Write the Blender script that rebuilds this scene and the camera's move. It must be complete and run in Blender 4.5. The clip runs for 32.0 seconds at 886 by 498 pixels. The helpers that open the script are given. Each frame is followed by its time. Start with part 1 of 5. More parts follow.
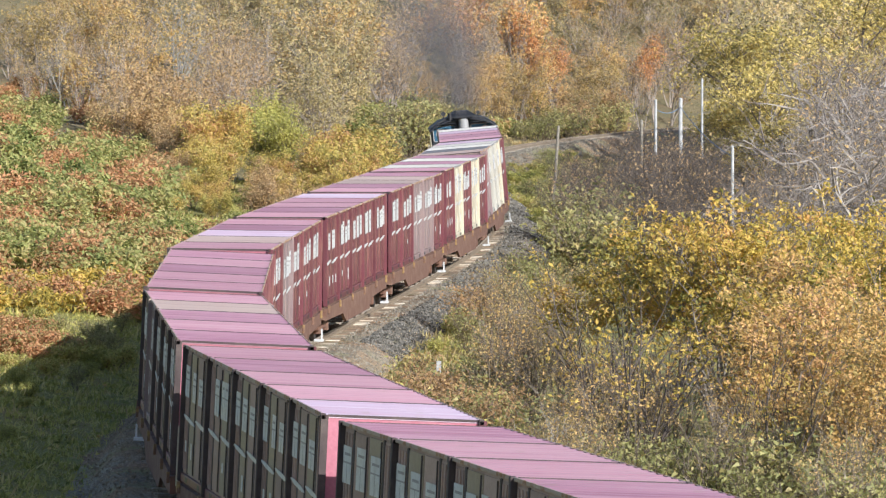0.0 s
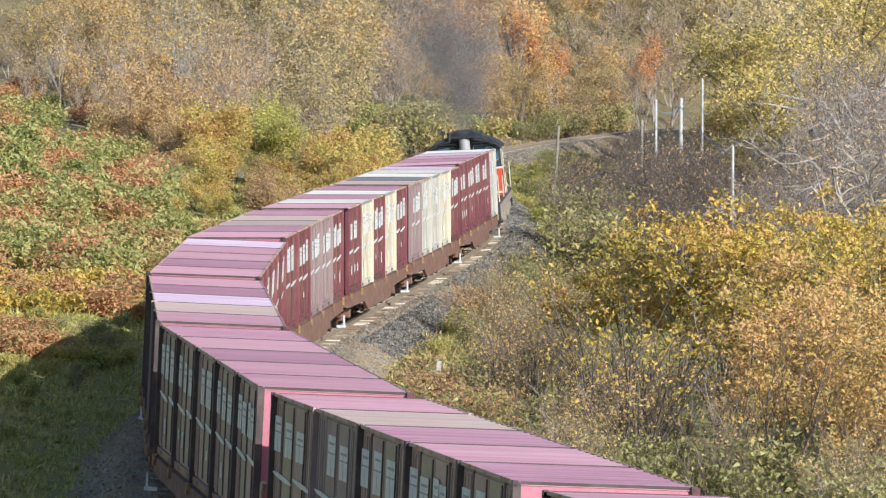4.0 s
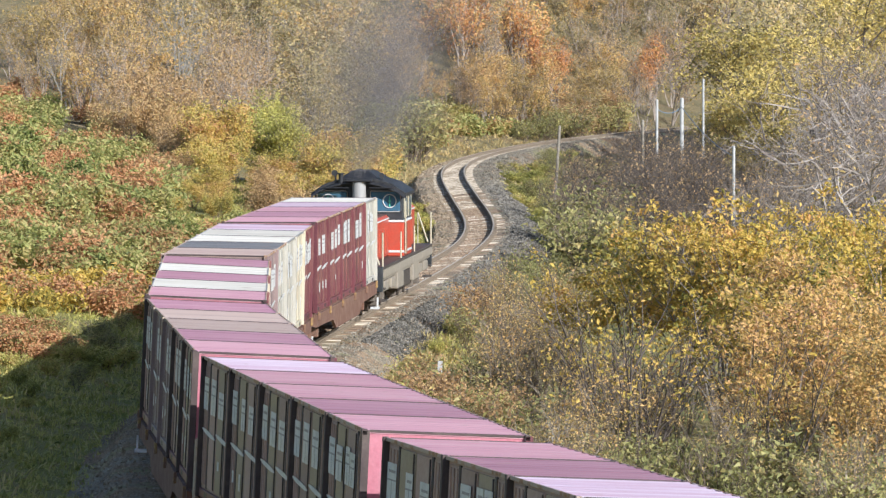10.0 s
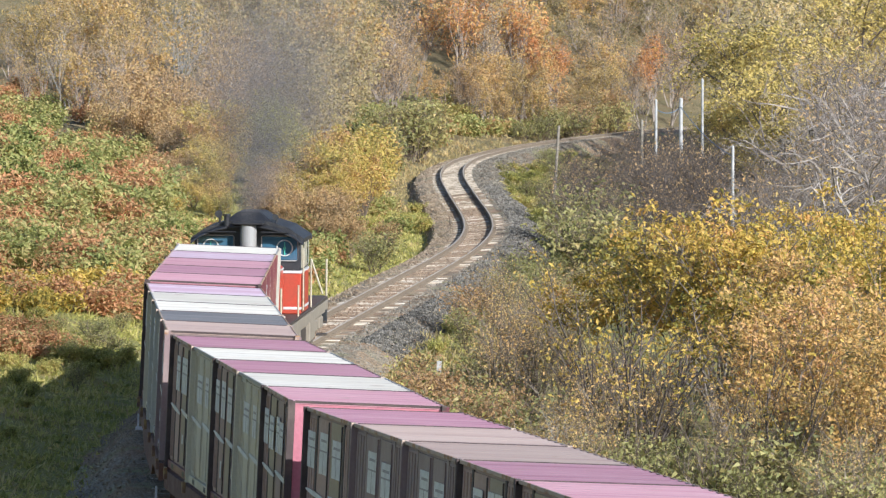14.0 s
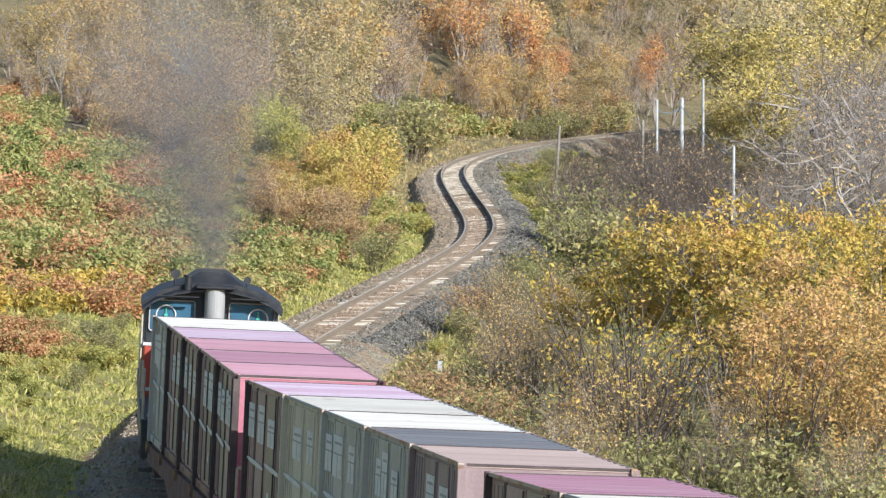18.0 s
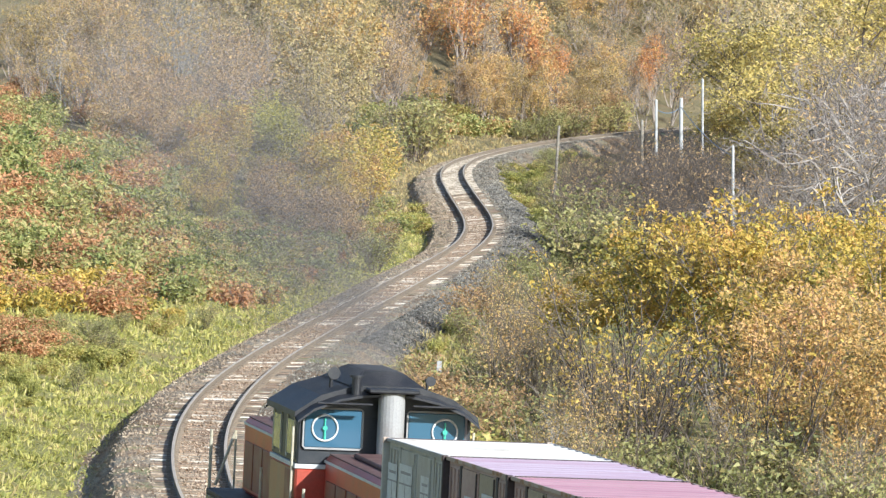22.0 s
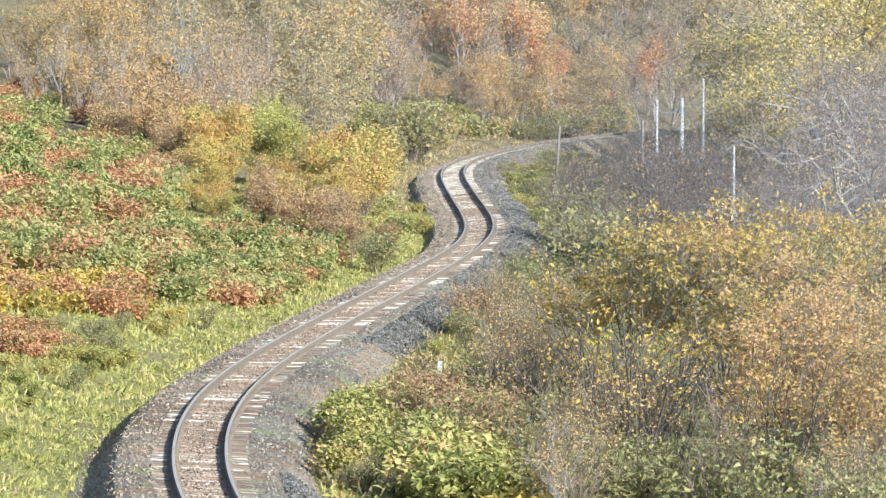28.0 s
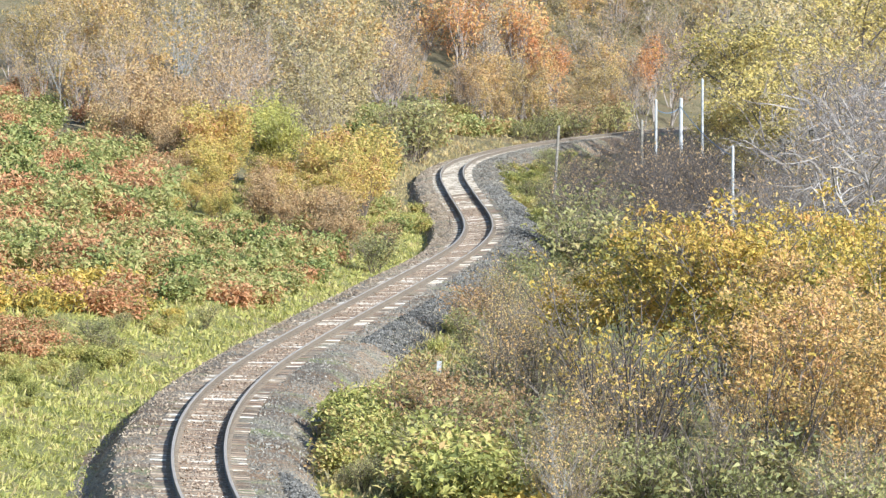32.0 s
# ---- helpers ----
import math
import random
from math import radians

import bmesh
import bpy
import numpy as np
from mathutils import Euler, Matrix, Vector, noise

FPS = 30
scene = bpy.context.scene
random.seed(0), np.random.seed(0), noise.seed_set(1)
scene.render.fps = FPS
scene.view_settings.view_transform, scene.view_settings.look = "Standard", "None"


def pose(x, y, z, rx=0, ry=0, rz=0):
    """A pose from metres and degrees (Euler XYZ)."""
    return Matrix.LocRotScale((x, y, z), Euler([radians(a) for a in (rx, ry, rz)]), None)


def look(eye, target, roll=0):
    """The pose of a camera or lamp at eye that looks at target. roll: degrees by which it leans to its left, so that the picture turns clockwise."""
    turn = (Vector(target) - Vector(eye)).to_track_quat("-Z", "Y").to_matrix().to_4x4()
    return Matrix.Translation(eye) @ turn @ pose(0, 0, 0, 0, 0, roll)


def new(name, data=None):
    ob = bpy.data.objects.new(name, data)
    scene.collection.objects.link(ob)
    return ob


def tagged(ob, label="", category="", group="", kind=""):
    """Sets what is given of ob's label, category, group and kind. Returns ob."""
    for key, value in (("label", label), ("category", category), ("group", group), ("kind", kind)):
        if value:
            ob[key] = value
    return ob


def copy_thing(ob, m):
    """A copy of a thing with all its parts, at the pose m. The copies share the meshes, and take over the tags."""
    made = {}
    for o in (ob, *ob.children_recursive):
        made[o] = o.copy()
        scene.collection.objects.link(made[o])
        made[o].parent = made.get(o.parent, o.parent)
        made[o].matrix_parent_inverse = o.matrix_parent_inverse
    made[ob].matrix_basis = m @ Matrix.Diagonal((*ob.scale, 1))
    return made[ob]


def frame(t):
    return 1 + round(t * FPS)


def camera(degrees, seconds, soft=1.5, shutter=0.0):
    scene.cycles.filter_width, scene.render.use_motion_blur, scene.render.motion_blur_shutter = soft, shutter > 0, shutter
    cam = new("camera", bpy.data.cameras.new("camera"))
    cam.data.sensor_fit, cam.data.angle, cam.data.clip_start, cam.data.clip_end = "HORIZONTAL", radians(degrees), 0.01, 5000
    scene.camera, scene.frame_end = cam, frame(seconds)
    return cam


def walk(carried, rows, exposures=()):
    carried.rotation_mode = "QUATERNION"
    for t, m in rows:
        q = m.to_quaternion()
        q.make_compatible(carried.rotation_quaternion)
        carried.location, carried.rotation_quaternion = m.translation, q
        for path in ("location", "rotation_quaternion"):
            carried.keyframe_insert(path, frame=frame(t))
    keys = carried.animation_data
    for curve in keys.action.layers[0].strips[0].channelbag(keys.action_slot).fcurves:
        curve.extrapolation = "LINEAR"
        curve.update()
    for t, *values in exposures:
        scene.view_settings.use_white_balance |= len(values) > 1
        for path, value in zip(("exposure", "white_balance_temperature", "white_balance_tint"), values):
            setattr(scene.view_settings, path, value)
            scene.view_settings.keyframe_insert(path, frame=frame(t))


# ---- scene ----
cam = camera(7.505, 32.0, soft=1.3)

# ------------------------------------------------------------------ track line
# Plan of the single line: curvature (1/m) at stations along it; station grows away from the camera.
STATIONS = [-340, -130, -90, 0, 14, 28, 42, 56, 70, 84, 98, 112, 126, 140, 154, 168, 182, 196, 210, 224, 238, 252, 266, 280, 300, 430]
BENDS = [0, 0, -.00341, -.00341, -.00345, -.00398, -.00269, -.00309, -.00282, -.00086, -.00038, .0003, 0, .00158, .00278, .00247, .00057,
         -.00024, 0, -.00099, -.00212, -.00381, -.00352, -.00319, -.0036, -.0036]
SS = np.arange(-340.0, 430.0, 1.0)
_h = np.cumsum(np.interp(SS, STATIONS, BENDS))
_i0 = 340
HEAD = _h - _h[_i0] + 0.1784
_x, _y = np.cumsum(-np.sin(HEAD)), np.cumsum(np.cos(HEAD))
LX, LY = _x - _x[_i0] - 1.002, _y - _y[_i0] + 104.706
SPEED = 8.48            # m/s, towards the camera


def cant(s):
    """Lean of the track to its right side, radians."""
    return 0.049 * np.clip((75 - s) / 25, 0, 1) - 0.086 * np.clip((s - 125) / 25, 0, 1)


def on_track(s, lat=0.0, h=0.0):
    th = cant(s)
    a, b, hd = np.interp(s, SS, LX), np.interp(s, SS, LY), np.interp(s, SS, HEAD)
    l, z = lat * np.cos(th) + h * np.sin(th), h * np.cos(th) - lat * np.sin(th)
    return np.stack([a + l * np.cos(hd), b + l * np.sin(hd), z + 0 * a], -1)


def car_pose(s, half):
    """Pose of a vehicle that rides on two bogies at s - half and s + half; its y axis points away from the camera."""
    p, q = on_track(s - half), on_track(s + half)
    y = Vector(q - p).normalized()
    th = float(cant(s))
    x0 = y.cross(Vector((0, 0, 1))).normalized()
    up0 = x0.cross(y)
    x = x0 * math.cos(th) - up0 * math.sin(th)
    z = x.cross(y)
    m = Matrix((x, y, z)).transposed().to_4x4()
    m.translation = Vector((p + q) / 2)
    return m


# ------------------------------------------------------------------ camera, held almost still
EYE = (0.0, 0.0, 10.512)
SWAY = [(0, -.6), (3.5, -.2), (7.5, 0), (8.2, 1.6), (12, 1.6), (13, -1), (14, 0), (16.5, 1.5), (19, 1.5), (19.6, .3), (24, .3), (25, 1.4), (28, 1.4),
        (29, .3), (32, 0)]
TILT = 90 - math.degrees(0.04246)
walk(cam, [(t, pose(*EYE, TILT, 0, math.degrees(d / 11953))) for t, d in SWAY], exposures=[(0, .35, 5650, 11), (13, .32, 5600, 11), (20, .46, 5540, 9), (24.5, .65, 5450, 8), (28, .66, 5270, 8), (32, .64, 5270, 8)])

# ------------------------------------------------------------------ sky and sun
SUN_TURN, SUN_UP = radians(140), radians(26)        # clockwise from +y; height
world = bpy.data.worlds.new("sky")
scene.world = world
world.use_nodes = True
wn = world.node_tree
sky = wn.nodes.new("ShaderNodeTexSky")
sky.sky_type, sky.sun_disc, sky.sun_elevation, sky.sun_rotation = "NISHITA", False, SUN_UP, SUN_TURN
wn.links.new(sky.outputs[0], wn.nodes["Background"].inputs[0])
wn.nodes["Background"].inputs[1].default_value = 0.1
sun = new("sun", bpy.data.lights.new("sun", "SUN"))
sun.data.energy, sun.data.angle, sun.data.color = 5.0, radians(0.53), (1.0, 0.93, 0.82)
_d = Vector((math.sin(SUN_TURN) * math.cos(SUN_UP), math.cos(SUN_TURN) * math.cos(SUN_UP), math.sin(SUN_UP)))
sun.matrix_world = look(_d * 300, (0, 0, 0))


# ------------------------------------------------------------------ materials
def nodes_of(name):
    m = bpy.data.materials.new(name)
    m.use_nodes = True
    nt = m.node_tree
    return m, nt, nt.nodes["Principled BSDF"]


def add(nt, kind, **values):
    n = nt.nodes.new(kind)
    for k, v in values.items():
        n.inputs[k.replace("_", " ")].default_value = v
    return n


def mixed(nt, fac, a, b):
    n = nt.nodes.new("ShaderNodeMix")
    n.data_type = "RGBA"
    for sock, v in ((n.inputs[0], fac), (n.inputs[6], a), (n.inputs[7], b)):
        if isinstance(v, bpy.types.NodeSocket):
            nt.links.new(v, sock)
        else:
            sock.default_value = v if not isinstance(v, tuple) else (*v, 1)
    return n.outputs[2]


def ramp(nt, fac, stops, ease="LINEAR"):
    n = nt.nodes.new("ShaderNodeValToRGB")
    n.color_ramp.interpolation = ease
    while len(n.color_ramp.elements) < len(stops):
        n.color_ramp.elements.new(1)
    for e, (p, c) in zip(n.color_ramp.elements, stops):
        e.position, e.color = p, (*c, 1) if isinstance(c, tuple) else (c, c, c, 1)
    nt.links.new(fac, n.inputs[0])
    return n.outputs[0]


def noise_of(nt, scale, detail=4, coords="Object", rough=0.6, stretch=None):
    tc = nt.nodes.new("ShaderNodeTexCoord")
    n = add(nt, "ShaderNodeTexNoise", Scale=scale, Detail=detail, Roughness=rough)
    if stretch:
        mp = nt.nodes.new("ShaderNodeMapping")
        mp.inputs["Scale"].default_value = stretch
        nt.links.new(tc.outputs[coords], mp.inputs[0])
        nt.links.new(mp.outputs[0], n.inputs["Vector"])
    else:
        nt.links.new(tc.outputs[coords], n.inputs["Vector"])
    return n.outputs["Fac"]


def bumped(nt, bsdf, height, strength, dist=0.02):
    b = add(nt, "ShaderNodeBump", Strength=strength, Distance=dist)
    nt.links.new(height, b.inputs["Height"])
    nt.links.new(b.outputs[0], bsdf.inputs["Normal"])


def paint(name, colour, worn, rough=0.5, metal=0.0, grain=3.0, wear=(0.45, 0.75), bump=0.15, stretch=None, vary=0.0):
    """Painted or plain surface: base colour, a second worn or dirty colour over it in patches, fine grain."""
    m, nt, b = nodes_of(name)
    big = ramp(nt, noise_of(nt, grain, 6, stretch=stretch), [(wear[0], 0.0), (wear[1], 1.0)])
    fine = noise_of(nt, grain * 12, 3)
    c = mixed(nt, big, colour, worn)
    dark = nt.nodes.new("ShaderNodeMix")
    dark.data_type, dark.blend_type = "RGBA", "MULTIPLY"
    dark.inputs[0].default_value = 0.35
    nt.links.new(c, dark.inputs[6])
    nt.links.new(fine, dark.inputs[7])
    out = dark.outputs[2]
    if vary:
        info = nt.nodes.new("ShaderNodeObjectInfo")
        hs = nt.nodes.new("ShaderNodeHueSaturation")
        mr = add(nt, "ShaderNodeMapRange")
        mr.inputs["To Min"].default_value, mr.inputs["To Max"].default_value = 1 - vary, 1 + vary
        nt.links.new(info.outputs["Random"], mr.inputs["Value"])
        nt.links.new(mr.outputs[0], hs.inputs["Value"])
        nt.links.new(out, hs.inputs["Color"])
        out = hs.outputs[0]
    nt.links.new(out, b.inputs["Base Color"])
    b.inputs["Roughness"].default_value, b.inputs["Metallic"].default_value = rough, metal
    bumped(nt, b, fine, bump)
    return m


def leafy(name, stops, rough=0.55, see=0.3, each=0.24, dusty=.14, leaf=.55, patchy=.9):
    """Foliage: each leaf takes its own colour out of the ramp; thin leaves let some light through."""
    m, nt, b = nodes_of(name)
    geo, info = nt.nodes.new("ShaderNodeNewGeometry"), nt.nodes.new("ShaderNodeObjectInfo")
    patch = noise_of(nt, 0.7, 2, "Object")
    a = nt.nodes.new("ShaderNodeMath")
    a.operation = "MULTIPLY_ADD"
    nt.links.new(geo.outputs["Random Per Island"], a.inputs[0])
    a.inputs[1].default_value = leaf
    p = nt.nodes.new("ShaderNodeMath")
    p.operation = "MULTIPLY_ADD"
    nt.links.new(patch, p.inputs[0])
    p.inputs[1].default_value = patchy
    p.inputs[2].default_value = .565 - (leaf + patchy + each) / 2
    q = nt.nodes.new("ShaderNodeMath")
    q.operation = "MULTIPLY_ADD"
    nt.links.new(info.outputs["Random"], q.inputs[0])
    q.inputs[1].default_value = each
    nt.links.new(p.outputs[0], q.inputs[2])
    nt.links.new(q.outputs[0], a.inputs[2])
    # dusty mixes grey into the colours, which paints haze into far foliage
    dry = []
    for at, k in stops:
        g = .3 * k[0] + .6 * k[1] + .1 * k[2]
        dry.append((at, tuple((1 - dusty) * v + dusty * g for v in k)))
    c = ramp(nt, a.outputs[0], dry)
    nt.links.new(c, b.inputs["Base Color"])
    b.inputs["Roughness"].default_value = rough
    b.inputs["Specular IOR Level"].default_value = 0.35
    tr, mx = nt.nodes.new("ShaderNodeBsdfTranslucent"), nt.nodes.new("ShaderNodeMixShader")
    nt.links.new(c, tr.inputs[0])
    mx.inputs[0].default_value = see
    nt.links.new(b.outputs[0], mx.inputs[1])
    nt.links.new(tr.outputs[0], mx.inputs[2])
    nt.links.new(mx.outputs[0], nt.nodes["Material Output"].inputs[0])
    return m


BARK = paint("bark", (.20, .165, .13), (.33, .30, .26), .9, grain=9)
PALE_BARK = paint("pale_bark", (.42, .39, .34), (.25, .22, .18), .9, grain=7)
TWIG = paint("twig", (.20, .15, .11), (.36, .29, .22), .9, grain=7)
STEM = paint("shrub_stem", (.19, .145, .10), (.50, .42, .32), .9, grain=1.6, wear=(.5, .66))
DARK_TWIG = paint("dark_twig", (.12, .095, .075), (.24, .19, .15), .9, grain=5)
THICKET = paint("thicket_bark", (.22, .18, .15), (.52, .46, .40), .9, grain=.9, wear=(.42, .6))
GREY_TWIG = paint("grey_twig", (.50, .425, .355), (.17, .135, .105), .9, grain=1.2, wear=(.47, .6))
DIM_TWIG = paint("dim_thicket_twig", (.22, .18, .15), (.32, .265, .22), .9, grain=3)
L_YELLOW = leafy("yellow_leaves", [(.0, (.12, .14, .03)), (.3, (.32, .28, .05)), (.5, (.58, .41, .06)), (.78, (.76, .52, .10)), (1, (.70, .38, .12))], each=.35, dusty=.04, patchy=1.3)
L_GOLD = leafy("gold_olive_leaves", [(.0, (.18, .16, .05)), (.35, (.42, .34, .09)), (.62, (.64, .48, .11)), (1, (.84, .62, .17))], each=.4, dusty=.07, patchy=1.3)
L_ORANGE = leafy("orange_leaves", [(.0, (.17, .16, .05)), (.28, (.40, .29, .08)), (.55, (.66, .40, .10)), (.8, (.80, .49, .17)), (1, (.66, .36, .18))], each=.4, dusty=.06, patchy=1.3)
L_WILLOW = leafy("golden_willow_leaves", [(.0, (.22, .24, .06)), (.25, (.44, .38, .09)), (.5, (.66, .50, .11)), (.75, (.72, .50, .15)), (1, (.52, .27, .11))], each=.5, dusty=.03, patchy=1.4)
L_RUSSET = leafy("russet_willow_leaves", [(.0, (.30, .24, .11)), (.35, (.48, .31, .14)), (.65, (.62, .39, .16)), (1, (.66, .49, .19))], each=.5, dusty=.06, patchy=1.2)
L_GREEN = leafy("green_leaves", [(.0, (.13, .15, .035)), (.3, (.30, .30, .06)), (.55, (.48, .45, .09)), (.8, (.66, .55, .15)), (1, (.60, .38, .13))], each=.4, dusty=.08, patchy=1.1)
L_LIME = leafy("lime_leaves", [(.0, (.28, .29, .06)), (.5, (.54, .50, .11)), (1, (.74, .60, .16))], dusty=.04)
L_KNOT = leafy("knotweed_green_leaves", [(.0, (.14, .18, .04)), (.3, (.28, .31, .08)), (.55, (.44, .42, .12)), (.8, (.58, .47, .17)), (1, (.56, .30, .12))], each=.5, dusty=.06, patchy=1.2)
L_KNOT_RED = leafy("knotweed_russet_leaves", [(.0, (.22, .24, .07)), (.25, (.40, .35, .11)), (.5, (.54, .27, .11)), (.75, (.64, .31, .13)), (1, (.64, .48, .20))], each=.5, dusty=.06, patchy=1.2)
L_RED = leafy("red_leaves", [(.0, (.36, .26, .09)), (.3, (.60, .27, .09)), (.6, (.78, .36, .12)), (1, (.74, .52, .16))], each=.6, dusty=.08)
L_RUST = leafy("rust_leaves", [(.0, (.26, .20, .07)), (.3, (.42, .25, .10)), (.6, (.56, .33, .13)), (.85, (.66, .46, .16)), (1, (.70, .56, .20))], each=.5, dusty=.08)
L_OCHRE = leafy("ochre_leaves", [(.0, (.22, .17, .07)), (.35, (.44, .32, .11)), (.65, (.66, .46, .14)), (1, (.70, .42, .14))], each=.7, dusty=.07, patchy=1.3)
L_OLIVE = leafy("olive_leaves", [(.0, (.17, .15, .065)), (.4, (.38, .31, .12)), (.72, (.58, .45, .17)), (1, (.70, .48, .18))], each=.7, dusty=.12, patchy=1.2)
L_SCRUB = leafy("scrub_leaves", [(.0, (.13, .13, .045)), (.4, (.28, .28, .08)), (.72, (.46, .41, .12)), (1, (.62, .46, .16))], each=.4, dusty=.1)
L_GRASS = leafy("grass_blades", [(.0, (.18, .20, .04)), (.35, (.37, .36, .07)), (.6, (.56, .50, .11)), (.8, (.68, .57, .20)), (1, (.54, .38, .18))], dusty=.06)

RAIL = paint("rail_steel", (.32, .255, .18), (.21, .16, .11), .7, .1, grain=5)
RAIL_TOP = paint("rail_head", (.58, .49, .38), (.46, .37, .28), .75, 0, grain=4)


def make_sleeper():
    """Weathered sleepers: most are brown with ballast dust, some pale."""
    m, nt, b = nodes_of("sleeper_wood")
    info = nt.nodes.new("ShaderNodeObjectInfo")
    tone = ramp(nt, info.outputs["Random"], [(0, (.17, .115, .075)), (.4, (.27, .185, .12)), (.55, (.36, .26, .17)), (.62, (.60, .49, .36)), (1, (.80, .72, .58))])
    geo = nt.nodes.new("ShaderNodeNewGeometry")
    spots = add(nt, "ShaderNodeTexNoise", Scale=1.6, Detail=6, Roughness=.65)
    nt.links.new(geo.outputs["Position"], spots.inputs["Vector"])
    dirt = ramp(nt, spots.outputs["Fac"], [(.46, 0.0), (.58, 1.0)])
    nt.links.new(mixed(nt, dirt, tone, (.27, .21, .14)), b.inputs["Base Color"])
    b.inputs["Roughness"].default_value = .9
    bumped(nt, b, noise_of(nt, 14, 4, stretch=(1, 6, 6)), .4)
    return m


CONCRETE = make_sleeper()


def make_ballast():
    m, nt, b = nodes_of("ballast_stone")
    tc = nt.nodes.new("ShaderNodeTexCoord")
    v = add(nt, "ShaderNodeTexVoronoi", Scale=17.0)
    nt.links.new(tc.outputs["Object"], v.inputs["Vector"])
    stone = ramp(nt, v.outputs["Color"], [(0, (.13, .11, .08)), (.5, (.32, .265, .18)), (1, (.54, .48, .365))])
    rust = ramp(nt, noise_of(nt, .35, 5), [(.42, (0.0)), (.62, (1.0))])
    tint = mixed(nt, rust, (1, .97, .94), (1, .74, .54))
    soot = ramp(nt, noise_of(nt, .11, 3), [(.38, .65), (.52, 1.0)])
    old = nt.nodes.new("ShaderNodeMix")
    old.data_type, old.blend_type = "RGBA", "MULTIPLY"
    old.inputs[0].default_value = 1
    nt.links.new(stone, old.inputs[6])
    nt.links.new(soot, old.inputs[7])
    stone = old.outputs[2]
    mul = nt.nodes.new("ShaderNodeMix")
    mul.data_type, mul.blend_type = "RGBA", "MULTIPLY"
    mul.inputs[0].default_value = 1
    nt.links.new(stone, mul.inputs[6])
    nt.links.new(tint, mul.inputs[7])
    moss = ramp(nt, noise_of(nt, .45, 5), [(.54, 0.0), (.66, .7)])
    nt.links.new(mixed(nt, moss, mul.outputs[2], (.30, .31, .12)), b.inputs["Base Color"])
    b.inputs["Roughness"].default_value = .92
    bumped(nt, b, v.outputs["Distance"], .9, .05)
    return m


def make_soil():
    m, nt, b = nodes_of("autumn_soil")
    n1, n2 = noise_of(nt, .25, 5), noise_of(nt, 3.5, 8)
    a = ramp(nt, n1, [(.3, (.28, .29, .07)), (.5, (.36, .33, .10)), (.7, (.38, .28, .12))])
    c = ramp(nt, n2, [(.25, (.5, .5, .42)), (.5, (.85, .85, .78)), (.75, (1, 1, .95))])
    litter = ramp(nt, n1, [(.35, (.30, .21, .11)), (.5, (.24, .20, .10)), (.68, (.36, .27, .14))])
    geo = nt.nodes.new("ShaderNodeNewGeometry")
    xyz = nt.nodes.new("ShaderNodeSeparateXYZ")
    nt.links.new(geo.outputs["Position"], xyz.inputs[0])
    wood = add(nt, "ShaderNodeMapRange")
    wood.inputs["From Min"].default_value, wood.inputs["From Max"].default_value = 295, 330
    nt.links.new(xyz.outputs["Y"], wood.inputs["Value"])
    a = mixed(nt, wood.outputs[0], a, litter)
    mul = nt.nodes.new("ShaderNodeMix")
    mul.data_type, mul.blend_type = "RGBA", "MULTIPLY"
    mul.inputs[0].default_value = 1
    nt.links.new(a, mul.inputs[6])
    nt.links.new(c, mul.inputs[7])
    nt.links.new(mul.outputs[2], b.inputs["Base Color"])
    b.inputs["Roughness"].default_value = .95
    bumped(nt, b, n2, 1.0, .25)
    return m


BALLAST, SOIL = make_ballast(), make_soil()


# ------------------------------------------------------------------ building helpers
def mesh_of(name, verts, faces, mat, smooth=False):
    me = bpy.data.meshes.new(name)
    me.from_pydata([tuple(v) for v in np.asarray(verts).tolist()], [], faces if isinstance(faces, list) else faces.tolist())
    me.materials.append(mat)
    if smooth:
        me.shade_smooth()
    me.update()
    return me


def soup(name, tris, mat):
    """Many loose triangles, given as an array n x 3 x 3, as one mesh."""
    n = len(tris)
    me = bpy.data.meshes.new(name)
    me.vertices.add(n * 3)
    me.vertices.foreach_set("co", np.ascontiguousarray(tris, dtype=np.float32).ravel())
    me.loops.add(n * 3)
    me.loops.foreach_set("vertex_index", np.arange(n * 3, dtype=np.int32))
    me.polygons.add(n)
    me.polygons.foreach_set("loop_start", np.arange(0, n * 3, 3, dtype=np.int32))
    me.materials.append(mat)
    me.update(calc_edges=True)
    return me


def part(name, bm, material, parent=None, label=""):
    """Links a bmesh (or a ready mesh) as one object under a thing."""
    if isinstance(bm, bpy.types.Mesh):
        me = bm
    else:
        me = bpy.data.meshes.new(name)
        bm.to_mesh(me)
        bm.free()
        me.materials.append(material)
    ob = new(name, me)
    ob.parent = parent
    return tagged(ob, label)


def thing(name, label, category, group="", kind=""):
    return tagged(new(name), label, category, group, kind)


def box(bm, x0, x1, y0, y1, z0, z1, bev=0.0, segs=1):
    r = bmesh.ops.create_cube(bm, size=1)
    bmesh.ops.scale(bm, vec=(x1 - x0, y1 - y0, z1 - z0), verts=r["verts"])
    bmesh.ops.translate(bm, vec=((x0 + x1) / 2, (y0 + y1) / 2, (z0 + z1) / 2), verts=r["verts"])
    if bev:
        es = list({e for v in r["verts"] for e in v.link_edges})
        bmesh.ops.bevel(bm, geom=es, offset=bev, segments=segs, affect="EDGES", profile=.6)
    return bm


def boxes(*rows, bev=0.0):
    bm = bmesh.new()
    for r in rows:
        box(bm, *r, bev=bev)
    return bm


